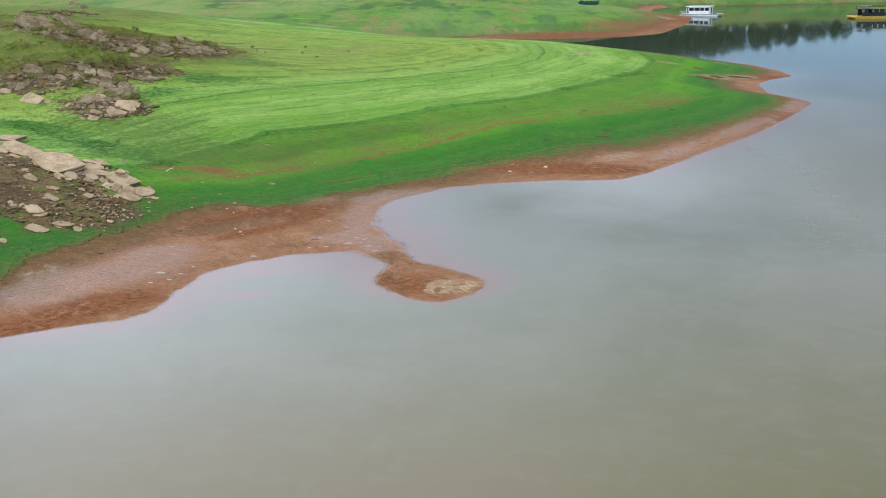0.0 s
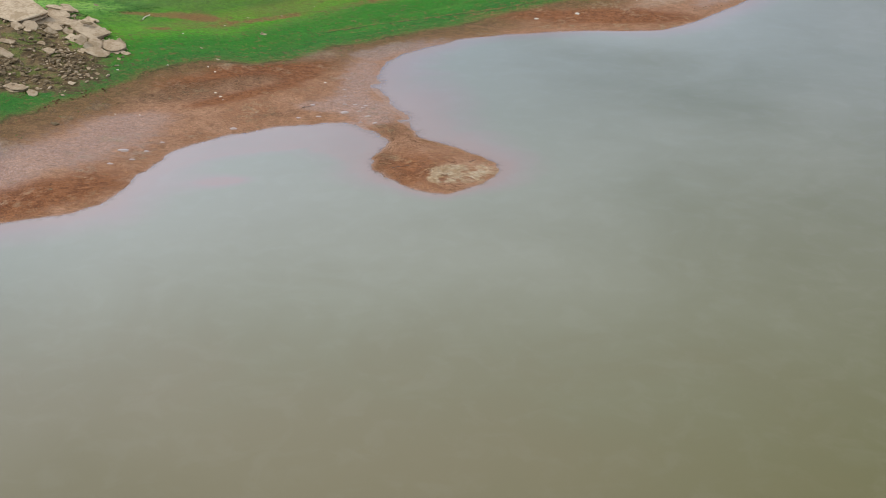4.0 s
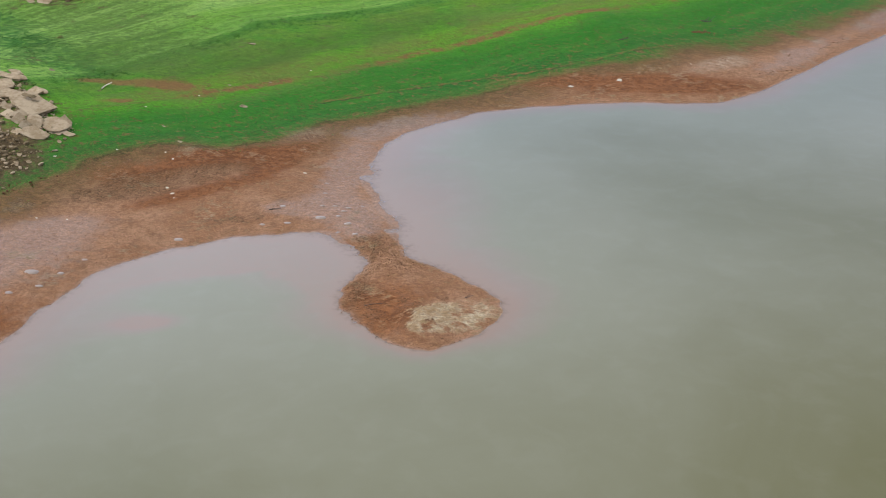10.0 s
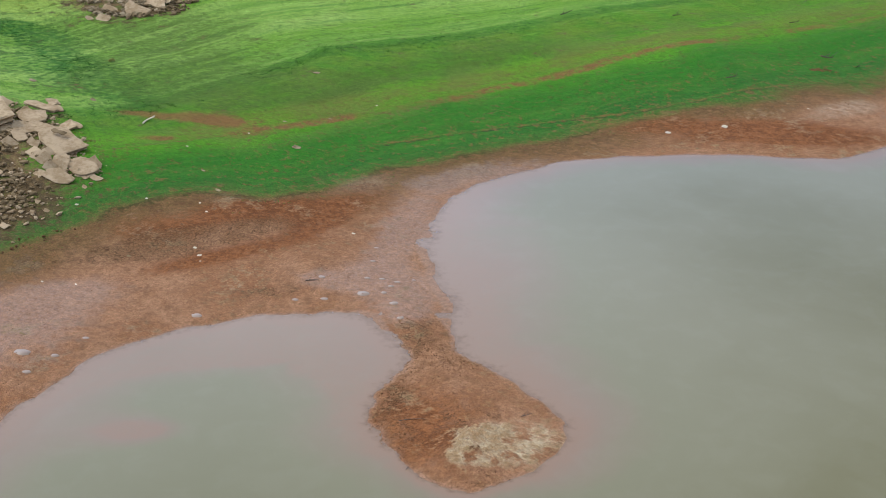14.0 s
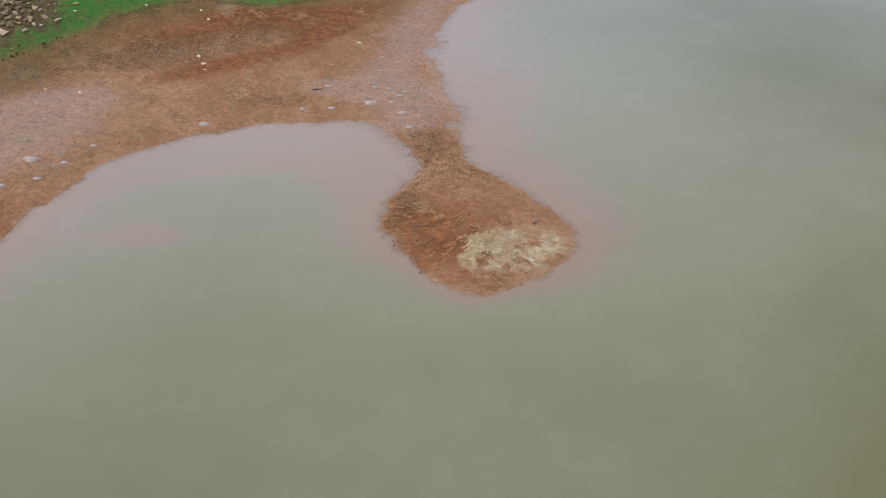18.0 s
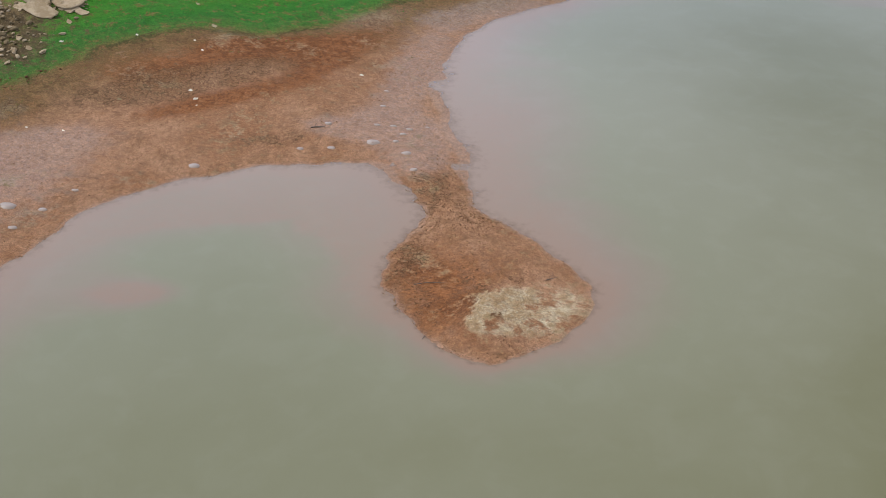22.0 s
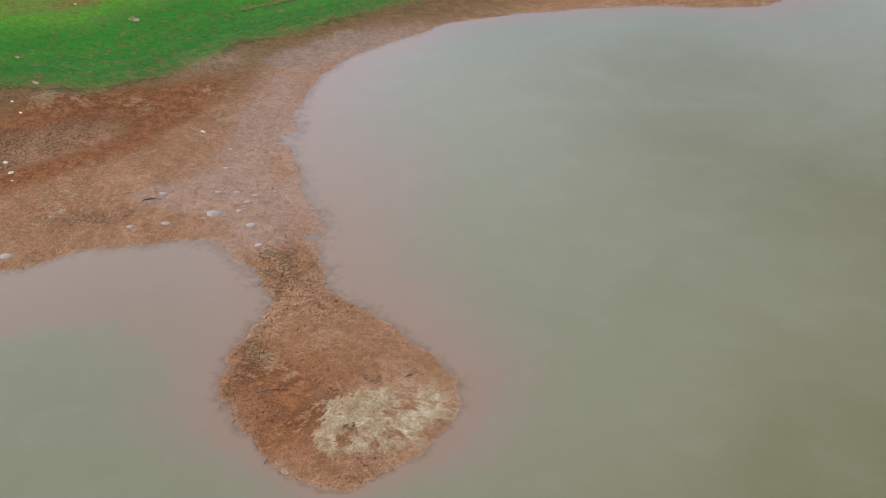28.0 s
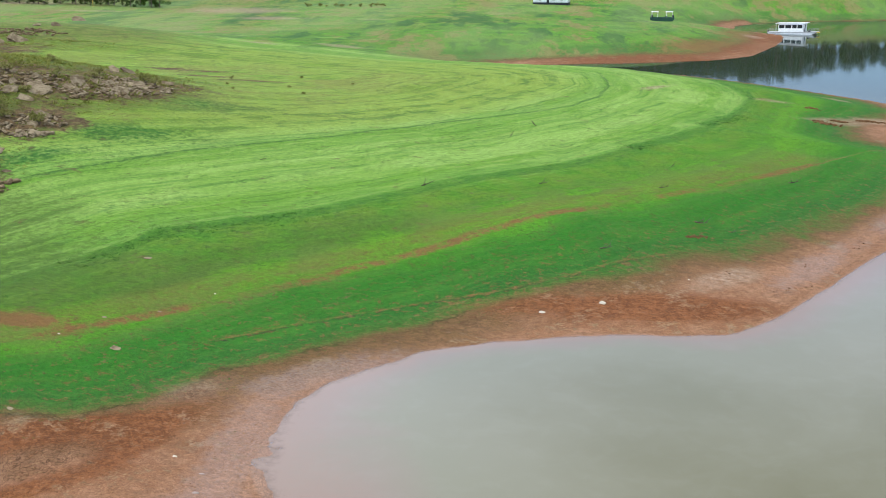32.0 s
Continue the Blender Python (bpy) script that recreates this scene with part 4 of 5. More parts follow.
scatter("mud_crumbs", [(-3.2, 8, 1.7, 3.4, 15), (-3.6, 4, 0.9, 3, 0), (-2.8, -1, 1.3, 2.2, 30), (-1.6, 6.6, 2, 1, -40)], 1900, 0.03, 0.075, CRUMB,
        "small dark crumbs of mud round the islet's edge", 15, keep=lambda d, g: -0.15 < d < 1.3)
scatter("mud_crumbs", [(-13, 9.4, 6, 1.8, 20), (-19.5, 2.5, 1.8, 6, -15), (-22, -5, 4, 3, 40), (-9, 16, 4, 5, 0), (-7, 25, 2, 8, 0), (-1, 35, 5, 2.5, 42)], 2600, 0.03, 0.085, CRUMB,
        "small crumbs of dried mud on the shore", 16, keep=lambda d, g: d > -0.1 and g < 0.5)
scatter("mud_crumbs", [(-3.4, 3.4, 1.0, 3.4, 0), (-3.2, 8.5, 1.6, 3.0, 15), (-1.0, 4.6, 2.0, 1.4, -35), (-2.6, -1.2, 1.2, 1.6, 30), (1.2, -3.3, 2.2, 0.7, 10)], 1300, 0.025, 0.07, DARK_CRUMB,
        "dark crumbling mud along the islet's rim and causeway", 29, grouped=True, keep=lambda d, g: -0.1 < d < 1.6)
scatter("mud_crumbs", [(0.2, 0.5, 4, 4, 0)], 450, 0.03, 0.08, CRUMB, "scattered dark crumbs on the islet", 17, keep=lambda d, g: d > 0.3)

scatter("mud_crumbs", [(-15, 13.5, 8, 4, 35), (-12, 22, 4, 6, -20), (-5, 36, 8, 3, 42), (10, 44, 11, 3, 8), (-22, 4, 5, 6, -30), (-3, 7, 2.5, 3, 0), (-1.5, 0, 3.4, 3.6, 0)], 2600, 0.025, 0.08, DARK_CRUMB,
        "dark specks of mud and dung on the shore", 27, keep=lambda d, g: d > 0.05 and g < 1.5)
scatter("mud_crumbs", [(23.6, 54.6, 0.25, 2.6, -25), (27.5, 51.3, 0.25, 2.4, -60), (30.5, 57.5, 0.4, 3.2, -34), (36, 64, 0.4, 4, -34)], 60, 0.06, 0.2, DARK_CRUMB, "dark lumps and prints on the wet spit shore", 18, keep=lambda d, g: d > 0.4)
scatter("mud_crumbs", [(-32.9, 0, 0.5, 5, 5), (-30.8, 6.5, 0.5, 4.5, -25), (-27.8, 12, 0.5, 4, -35), (-36.5, -7, 1.0, 5, 35)], 170, 0.06, 0.24, DARK_CRUMB,
        "dark crumbling lip of eroded earth below the grass", 19)

# ---- single stones, sticks and clods on the shore ----
def loose(name, x, y, length, ratio, mat, label, group="", category="rock"):
    ob = rock(name, x, y, length, ratio, mat, label, group, r, 6)
    ob["category"] = category
    return ob


loose("flat_rock", -17.7, 31.8, 0.62, 0.35, GREY_STONE, "flat tan rock in a bare red patch of grass")
loose("flat_rock", -20.8, 46.9, 0.55, 0.35, GREY_STONE, "flat tan rock on the green slope")
loose("pale_stone", 8.6, 43.7, 0.42, 0.6, WHITE_STONE, "small white stone on red soil", "pale stones on the shore")
loose("pale_stone", 13.0, 45.8, 0.48, 0.7, WHITE_STONE, "small pale stone on red soil", "pale stones on the shore")
for x, y, q in ((-10.1, 19.5, 0.3), (19.9, 51.4, 0.24), (-14.4, 42.2, 0.2), (-21.5, 32.4, 0.22), (-17.7, 13.9, 0.34), (-18.3, 14.7, 0.3), (-19.3, 19.0, 0.22), (-20.1, 19.9, 0.2), (-17.4, 13.3, 0.16), (-24.3, 27.9, 0.24),
                (-24.6, 8.8, 0.2), (-22.8, 9.1, 0.18), (-23.4, 19.4, 0.22), (-27.0, 17.3, 0.3)):
    loose("pale_stone", x, y, q * 0.75, 0.5, WHITE_STONE, "small whitish stone on the muddy shore", "pale stones on the shore")
for x, y, q in ((-33.9, 33.1, 0.7), (-40.2, 35.5, 0.8), (-19.8, 22.1, 0.5), (-17.1, 38.3, 0.35), (-20.0, 36.0, 0.4), (-21.8, 24.6, 0.4)):
    loose("flat_stone", x, y, q * 0.75, 0.3, GREY_STONE, "small flat tan stone in the grass", "flat stones in the grass")
for x, y, q in ((-28.1, 5.7, 0.6), (-27.3, 6.9, 0.3), (-24.3, -5.4, 0.25), (-22.9, 3.8, 0.22), (-21.5, 12.8, 0.25), (10.8, 41.1, 0.22), (-8.0, 23.0, 0.16)):
    loose("dark_stone", x, y, q, 0.4, DARK_STONE, "small dark stone on the mud", "dark stones on the mud")

BARK = painted("dry_bark", (0.10, 0.07, 0.05), 0.9, vary=0.4, scale=20)
BLEACHED = painted("bleached_wood", (0.58, 0.50, 0.36), 0.85, vary=0.3, scale=20)


def tube(bm, points, r0, r1, k=6):
    """A tapered limb along points."""
    rings = []
    for i, q in enumerate(points):
        a = Vector(points[min(i + 1, len(points) - 1)]) - Vector(points[max(i - 1, 0)])
        turn = a.to_track_quat("Z", "Y").to_matrix()
        w = r0 + (r1 - r0) * i / (len(points) - 1)
        rings.append([bm.verts.new(Vector(q) + turn @ Vector((math.cos(j * math.tau / k) * w, math.sin(j * math.tau / k) * w, 0))) for j in range(k)])
    for a, b in zip(rings, rings[1:]):
        for j in range(k):
            bm.faces.new((a[j], a[(j + 1) % k], b[(j + 1) % k], b[j]))
    bm.faces.new(rings[0][::-1]), bm.faces.new(rings[-1])


def branch(name, x, y, length, turn, mat, label, twigs=2, up=0.25, group="dead branches", thick=0.045):
    r = random.Random(int(x * 31 + y * 17))
    bm = bmesh.new()
    w = length * thick
    spine = [(length * (t - 0.5), math.sin(t * 4) * length * 0.06, w * 0.8 + up * length * t * t * 0.6) for t in (0, 0.25, 0.5, 0.75, 1)]
    tube(bm, spine, w, w * 0.4)
    for i in range(twigs):
        b = Vector(spine[1 + i % 3])
        d = Vector((r.uniform(0.2, 0.5), r.choice((-1, 1)) * r.uniform(0.3, 0.6), r.uniform(0.1, 0.8) * up * 3)) * length * 0.6
        tube(bm, [b, b + d * 0.5 + Vector((0, 0, 0.03)), b + d], w * 0.6, w * 0.2, 5)
    ob = part(name, bm, mat, smooth=True)
    z, n = slope(x, y, 0.5)
    ob.matrix_world = Matrix.Translation((x, y, z)) @ lean(n) @ pose(0, 0, 0, 0, 0, turn)
    return tagged(ob, label, "branch", group)


branch("branch", -28.5, 30.9, 1.5, 84, BLEACHED, "bleached forked branch lying on the grass", 2, 0.1)
branch("log", -10.6, 12.7, 0.75, 15, BARK, "dark waterlogged stick on the mud flat", 1, 0.12)
for x, y, q, t in ((-1.9, 70.5, 1.2, 30), (5.7, 97, 1.0, 80), (8.4, 105, 1.0, 120), (35.6, 85.2, 1.2, 20), (23.1, 66.4, 1.3, -40), (23.0, 86, 0.8, 60), (20.9, 76.3, 0.9, 0), (9.1, 73.5, 0.9, 5),
                   (-19.1, 77, 0.7, 10), (13.9, 56.1, 1.0, 5), (4.2, 116.5, 0.9, 0), (25.8, 65.1, 0.6, 30)):
    branch("branch", x, y, q, t, BARK, "dark dead branch lying on the green slope", 3, 0.45)
for x, y, q, t in ((2.7, 1.5, 0.5, 20), (-1.6, -3.2, 0.4, 70), (-2.1, 0.2, 1.3, 10)):
    branch("branch", x, y, q, t, BARK, "thin dark twig on the islet's mud", 0 if q > 1 else 2, 0.03 if q > 1 else 0.5, "twigs on the islet", 0.014 if q > 1 else 0.04)

CLOD = painted("red_clod", (0.17, 0.088, 0.036), 0.9, vary=0.35, shine=0.1)
for i, (x, y, q) in enumerate(((52.1, 133.4, 1.5), (54.4, 137.4, 1.2), (51.2, 135.7, 1.0), (60.0, 140.0, 1.3), (58.6, 139.6, 0.9), (53.0, 146, 1.1), (21.6, 62.2, 0.6), (22.6, 62.6, 0.5))):
    rr = random.Random(60 + i)
    bm = bmesh.new()
    for _ in range(34):
        dx, dy, size = rr.gauss(0, q * 0.6), rr.gauss(0, q * 0.4), rr.uniform(0.08, 0.24) * q
        m = pose(dx, dy, ground_z(x + dx, y + dy) - ground_z(x, y) + size * 0.1, rr.uniform(-20, 20), rr.uniform(-20, 20), rr.uniform(0, 360))
        slab_shape(bm, rr, size * 1.6, size * 1.2, size * 0.45, m, 6)
    ob = part("earth_clods", bm, CLOD)
    ob.location = (x, y, ground_z(x, y))
    tagged(ob, "heap of bare red earth lumps on the grass", "clods", kind="stuff")


# puddles on the mud flat
def puddle_material():
    m, n = material("puddle_water")
    n.surface(Base_Color=(0.31, 0.225, 0.172), Roughness=0.35, Specular_IOR_Level=0.3, Normal=n.bump(n.noise(3.0, 2), 0.05, 0.01))
    return m


PUDDLE = puddle_material()
for i, (x, y, q) in enumerate(((-7.5, 11.95, 0.42), (-7.7, 13.6, 0.2), (-6.9, 13.8, 0.22), (-6.0, 13.7, 0.22), (-5.2, 14.3, 0.16), (-8.0, 16.0, 0.2), (-8.3, 18.0, 0.16), (-15.4, 7.9, 0.36), (-10.2, 13.2, 0.26), (-10.9, 10.6, 0.22),
                               (-9.4, 11.0, 0.25), (-6.2, 13.0, 0.22), (-6.4, 12.2, 0.2), (-22.0, 2.3, 0.5), (-20.4, 2.5, 0.25), (-22.1, -0.3, 0.25), (-20.9, 0.8, 0.25), (-19.8, 4.4, 0.2), (-5.6, 11.2, 0.3), (-4.9, 9.6, 0.25))):
    r = random.Random(i)
    bm = bmesh.new()
    q *= 0.8
    z, up = slope(x, y, 0.3)
    mid = bm.verts.new((0, 0, 0.009))
    rim = [bm.verts.new((math.cos(t * math.tau / 12) * q * 1.05 * r.uniform(0.8, 1.1), math.sin(t * math.tau / 12) * q * 0.7 * r.uniform(0.8, 1.1), 0.008)) for t in range(12)]
    low = [bm.verts.new((v.co.x * 1.05, v.co.y * 1.05, -0.03)) for v in rim]
    for j in range(12):
        bm.faces.new((mid, rim[j], rim[(j + 1) % 12])), bm.faces.new((rim[j], low[j], low[(j + 1) % 12], rim[(j + 1) % 12]))
    ob = part("puddle", bm, PUDDLE, smooth=True)
    ob.matrix_world = Matrix.Translation((x, y, z + 0.012)) @ lean(up)
    tagged(ob, "small pale puddle in the mud flat", "puddle", "puddles on the mud flat")

# shallow pits on the islet, ringed with crumbs
for i, (x, y, q) in enumerate(((0, 0.1, 0.24), (1.3, 1.1, 0.24), (-0.7, 0.6, 0.2), (0.9, -1.5, 0.18))):
    r = random.Random(40 + i)
    bm = bmesh.new()
    for j in range(26):
        t, w = r.uniform(0, math.tau), q * r.uniform(0.55, 1.25)
        size = r.uniform(0.02, 0.045)
        px, py = math.cos(t) * w, math.sin(t) * w * 0.9
        bmesh.ops.create_icosphere(bm, subdivisions=1, radius=size, matrix=pose(px, py, ground_z(x + px, y + py) - ground_z(x, y) + size * 0.2) @ Matrix.Diagonal((1.2, 0.9, 0.4, 1)))
    ob = part("mud_nest", bm, DARK_CRUMB)
    ob.location = (x, y, ground_z(x, y))
    tagged(ob, "ring of dark mud crumbs round a shallow pit", "mud ring", kind="stuff")


# ---- plants ----
def leaf_material(name, dark, light):
    m, n = material(name)
    own = n.add("ShaderNodeNewGeometry").outputs["Random Per Island"]
    p = n.place()
    c = n.mix(own, dark, light)
    c = n.mix(n.math("MULTIPLY", n.ramp(n.noise(0.25, 3, 0.6, p), 0.4, 0.65), 0.5), c, tuple(0.7 * v for v in dark))
    front = n.add("ShaderNodeBsdfDiffuse", Color=c)
    through_leaf = n.add("ShaderNodeBsdfTranslucent", Color=c)
    both = n.add("ShaderNodeMixShader", Fac=0.45)
    n.tree.links.new(front.outputs[0], both.inputs[1])
    n.tree.links.new(through_leaf.outputs[0], both.inputs[2])
    n.tree.links.new(both.outputs[0], n.add("ShaderNodeOutputMaterial").inputs[0])
    return m


DRY_GRASS = leaf_material("dry_grass", (0.15, 0.175, 0.03), (0.33, 0.31, 0.09))
LOW_GRASS = leaf_material("low_grass", (0.022, 0.105, 0.018), (0.065, 0.20, 0.030))
DARK_GRASS = leaf_material("dark_tussock_grass", (0.012, 0.062, 0.012), (0.035, 0.125, 0.022))
PALE_GRASS = leaf_material("pale_grass", (0.14, 0.28, 0.035), (0.27, 0.44, 0.085))
SCRUB_LEAF = leaf_material("scrub_leaf", (0.17, 0.18, 0.045), (0.36, 0.32, 0.12))
TREE_LEAF = leaf_material("tree_leaf", (0.018, 0.040, 0.007), (0.058, 0.092, 0.017))


def tufts(name, box, count, low, high, blades, mat, label, seed, keep, spread=0.5):
    """Blades of grass in tufts, as one mesh."""
    g = np.random.default_rng(seed)
    x, y = g.uniform(box[0], box[1], count), g.uniform(box[2], box[3], count)
    z, d, s = land(x, y)
    ok = keep(x, y, z, d, s, g.uniform(0, 1, count))
    x, y, z = x[ok], y[ok], z[ok]
    k = len(x)
    size = np.repeat(low + (high - low) * g.random(k) ** 2, blades)
    bx, by, bz = np.repeat(x, blades), np.repeat(y, blades), np.repeat(z, blades)
    a = g.uniform(0, math.tau, k * blades)
    off = g.uniform(0, spread, k * blades) * size
    bx, by = bx + np.cos(a) * off, by + np.sin(a) * off
    t = g.uniform(0, math.tau, k * blades)
    w = size * g.uniform(0.08, 0.22, k * blades)
    tip = size * g.uniform(0.25, 0.7, k * blades)
    bend = size * g.uniform(0.4, 1.1, k * blades)
    one = np.stack([bx - np.cos(t) * w, by - np.sin(t) * w, bz - 0.03], 1)
    two = np.stack([bx + np.cos(t) * w, by + np.sin(t) * w, bz - 0.03], 1)
    three = np.stack([bx + np.cos(a) * bend, by + np.sin(a) * bend, bz + tip], 1)
    co = np.stack([one, two, three], 1).reshape(-1, 3)
    me = bpy.data.meshes.new(name)
    me.vertices.add(len(co))
    me.vertices.foreach_set("co", co.astype(np.float32).ravel())
    me.loops.add(len(co))
    me.loops.foreach_set("vertex_index", np.arange(len(co), dtype=np.int32))
    me.polygons.add(len(co) // 3)
    me.polygons.foreach_set("loop_start", np.arange(0, len(co), 3, dtype=np.int32))
    me.update(calc_edges=True)
    me.materials.append(mat)
    return tagged(new(name, me), label, "grass", kind="stuff")


tufts("low_grass", (-45, 40, 0, 95), 34000, 0.05, 0.13, 4, LOW_GRASS, "short dark green grass tufts on the shore slope", 3,
      lambda x, y, z, d, s, q: (s > -1.2) & (s < 24) & (q < np.where(s < 3, 1.0, 0.45)) & (np.hypot(x + 38, y - 18) > 9))
tufts("low_grass", (-40, 40, 2, 75), 30000, 0.06, 0.17, 5, LOW_GRASS, "scattered green seedlings on the bare edge of the shore", 14,
      lambda x, y, z, d, s, q: (s > -3.2) & (s < 0.6) & (d > 2) & (rough(x, y, 1.3, 3, 88) > 0.05 - s * 0.14) & (q < 0.8))
tufts("low_grass", (-50, 45, 40, 140), 15000, 0.08, 0.2, 3, PALE_GRASS, "pale green grass tufts on the upper slope", 4, lambda x, y, z, d, s, q: (s > 25) & (q < 0.7))
tufts("dry_grass", (-115, -34, 58, 185), 52000, 0.15, 0.42, 4, DRY_GRASS, "tall dry yellow-green grass on the knoll", 5,
      lambda x, y, z, d, s, q: (z > 7.6 + 2.6 * q) & (rough(x, y, 6, 2, 77) > -0.35), 0.8)
tufts("dry_grass", (-60, -30, 3, 45), 900, 0.15, 0.4, 6, DRY_GRASS, "dry tufts among the rubble", 6, lambda x, y, z, d, s, q: (np.hypot(x + 38, y - 19) < 11) & (q < 0.6), 0.8)

tufts("dry_grass", (-68, -34, 54, 112), 1500, 0.2, 0.42, 7, DRY_GRASS, "tall pale grass clumps among the outcrops", 8,
      lambda x, y, z, d, s, q: (np.minimum(np.minimum(np.hypot(x + 53, y - 74), np.hypot(x + 49, y - 64)), np.hypot(x + 48, y - 93)) < 11) & (q < 0.7), 0.7)


def terrace_line(x, y, q, wide):
    return np.abs(side(x, y, TERRACE) + 1.2 + 0.9 * rough(x, y, 5, 2, 71)) < wide * q


tufts("tussock_grass", (-45, 50, 28, 150), 120000, 0.08, 0.26, 5, DARK_GRASS, "dark green tussocks along the old water line", 41,
      lambda x, y, z, d, s, q: terrace_line(x, y, q, 2.3) & (rough(x, y, 3.5, 3, 72) > 0.12))
# these thicken the strip where the ridge's shadow is painted
tufts("tussock_grass", (-70, -22, 26, 60), 70000, 0.05, 0.16, 5, DARK_GRASS, "dark green tussocks in the hollow behind the ridge", 42,
      lambda x, y, z, d, s, q: (mound(x, y, -39, 41, 13, 2.6, -41) + mound(x, y, -52, 51, 9, 2.4, -8) > 0.25 + 0.6 * q) & (rough(x, y, 2.2, 3, 73) > 0.0))
tufts("tussock_grass", (-40, 34, 10, 75), 60000, 0.05, 0.15, 4, DARK_GRASS, "dark speckled tussocks near the edge of the turf", 43,
      lambda x, y, z, d, s, q: (s > -0.4) & (s < 9) & (rough(x, y, 2.6, 3, 74) > 0.25 + 0.25 * q + 0.03 * s))
tufts("tall_grass", (-115, -34, 58, 185), 16000, 0.35, 0.8, 7, DRY_GRASS, "tall olive grass clumps over the knoll", 45,
      lambda x, y, z, d, s, q: (z > 8.6 + 2.0 * q) & (rough(x, y, 4, 3, 79) > 0.0), 0.6)


def clump(bm, r, at, size, count, leaf):
    """Leaves thrown round a place, more of them near its skin."""
    for _ in range(count):
        v = Vector((r.gauss(0, 1), r.gauss(0, 1), r.gauss(0, 1))).normalized() * r.uniform(0.55, 1.0)
        c = Vector(at) + Vector((v.x * size[0], v.y * size[1], v.z * size[2]))
        turn = Euler((r.uniform(0, 6.3), r.uniform(0, 6.3), r.uniform(0, 6.3))).to_matrix()
        s = leaf * r.uniform(0.6, 1.3)
        bm.faces.new([bm.verts.new(c + turn @ Vector(q)) for q in ((-s, 0, 0), (0, -s * 0.55, 0.1 * s), (s, 0, 0), (0, s * 0.55, 0.1 * s))])


def scrub(seed):
    """A low bush: a few stems and small leaves."""
    r = random.Random(seed)
    ob = new("scrub_bush")
    stems, leaves = bmesh.new(), bmesh.new()
    for i in range(5):
        a = i * 1.26 + r.uniform(-0.4, 0.4)
        top = (math.cos(a) * r.uniform(0.25, 0.5), math.sin(a) * r.uniform(0.25, 0.5), r.uniform(0.45, 0.9))
        tube(stems, [(0, 0, -0.15), (top[0] * 0.4, top[1] * 0.4, top[2] * 0.55), top], 0.03, 0.01, 5)
        clump(leaves, r, (top[0], top[1], top[2]), (0.32, 0.32, 0.26), 42, 0.10)
    part("stem", stems, BARK, ob)
    part("foliage", leaves, SCRUB_LEAF, ob)
    return tagged(ob, "low olive scrub bush among rocks", "bush", "scrub bushes")


def tree(seed, height):
    """A broad tree: a tapered trunk, limbs, and a crown of leaf clumps with gaps."""
    r = random.Random(seed)
    ob = new("tree")
    wood, leaves = bmesh.new(), bmesh.new()
    crown = height * 0.38
    tube(wood, [(0, 0, -0.6), (0.1, 0, height * 0.25), (0.2, 0.15, height * 0.55), (0.1, 0.1, height * 0.9)], height * 0.028, height * 0.006, 7)
    for i in range(15):
        a, h = i * 2.4, height * (0.05 + 0.055 * i)
        reach = crown * r.uniform(0.5, 1.0) * (1.1 - 0.045 * i)
        end = (math.cos(a) * reach, math.sin(a) * reach, h + height * r.uniform(0.06, 0.16))
        tube(wood, [(0.15, 0.1, h - height * 0.05), (end[0] * 0.5, end[1] * 0.5, h + height * 0.03), end], height * 0.011, height * 0.003, 5)
        w = height * r.uniform(0.10, 0.17)
        clump(leaves, r, end, (w, w, w * 0.75), 62, height * 0.032)
    clump(leaves, r, (0.1, 0.1, height * 0.92), (height * 0.14, height * 0.14, height * 0.12), 60, height * 0.032)
    part("trunk", wood, BARK, ob)
    part("crown", leaves, TREE_LEAF, ob)
    return tagged(ob, "dark green broad-crowned tree on the far bank", "tree", "trees on the far bank")


def planted(makers, places, sink=0.0):
    """The first of each kind stands where its first place is; the others are copies."""
    for i, (x, y, turn, size) in enumerate(places):
        m = Matrix.Translation((x, y, ground_z(x, y) - sink)) @ pose(0, 0, 0, 0, 0, turn)
        base = makers[i % len(makers)]
        ob = base if i < len(makers) else copy_thing(base, m)
        ob.matrix_world = m @ Matrix.Scale(size, 4)


r = random.Random(21)
places = [(x + r.uniform(-1.5, 1.5), y + r.uniform(-1.5, 1.5), r.uniform(0, 360), r.uniform(0.7, 1.5)) for x, y in
          ((-51.9, 105), (-47.4, 95), (-46, 104), (-62.3, 100), (-47.6, 83), (-49.6, 88), (-47.0, 81), (-47.8, 79), (-55.4, 81), (-56, 96), (-60.1, 92), (-53.9, 93), (-50.1, 82),
           (-59.9, 75), (-55.7, 74), (-63.1, 75), (-52, 78), (-57, 70), (-50, 70), (-46, 73), (-44, 99), (-41, 104), (-39, 103), (-66, 94), (-43, 66), (-61, 66), (-50, 74), (-42, 80))]
places += [(x + r.uniform(-3, 3), 402 + (x + 75) * 0.35 + r.uniform(-3, 3), r.uniform(0, 360), r.uniform(0.9, 1.7)) for x in np.linspace(-80, -48, 16)]
places += [(x, y, r.uniform(0, 360), r.uniform(0.35, 0.6)) for x, y in ((-33, 118), (-36, 126), (-28, 131), (-44, 132), (-24, 122), (-40, 143), (-30, 150), (-52, 138), (-58, 150), (-20, 141))]
planted([scrub(s) for s in (1, 2, 3)], places + [(-38.1, 44.4, 40, 0.42)], 0.12)

r = random.Random(33)
places = [(x + r.uniform(-3, 3), 545 + (x - 80) * 0.05 + r.uniform(-12, 12), r.uniform(0, 360), r.uniform(0.8, 1.2) * min(1, max(0.5, 1.9 - x / 150))) for x in np.linspace(-70, 225, 70)]
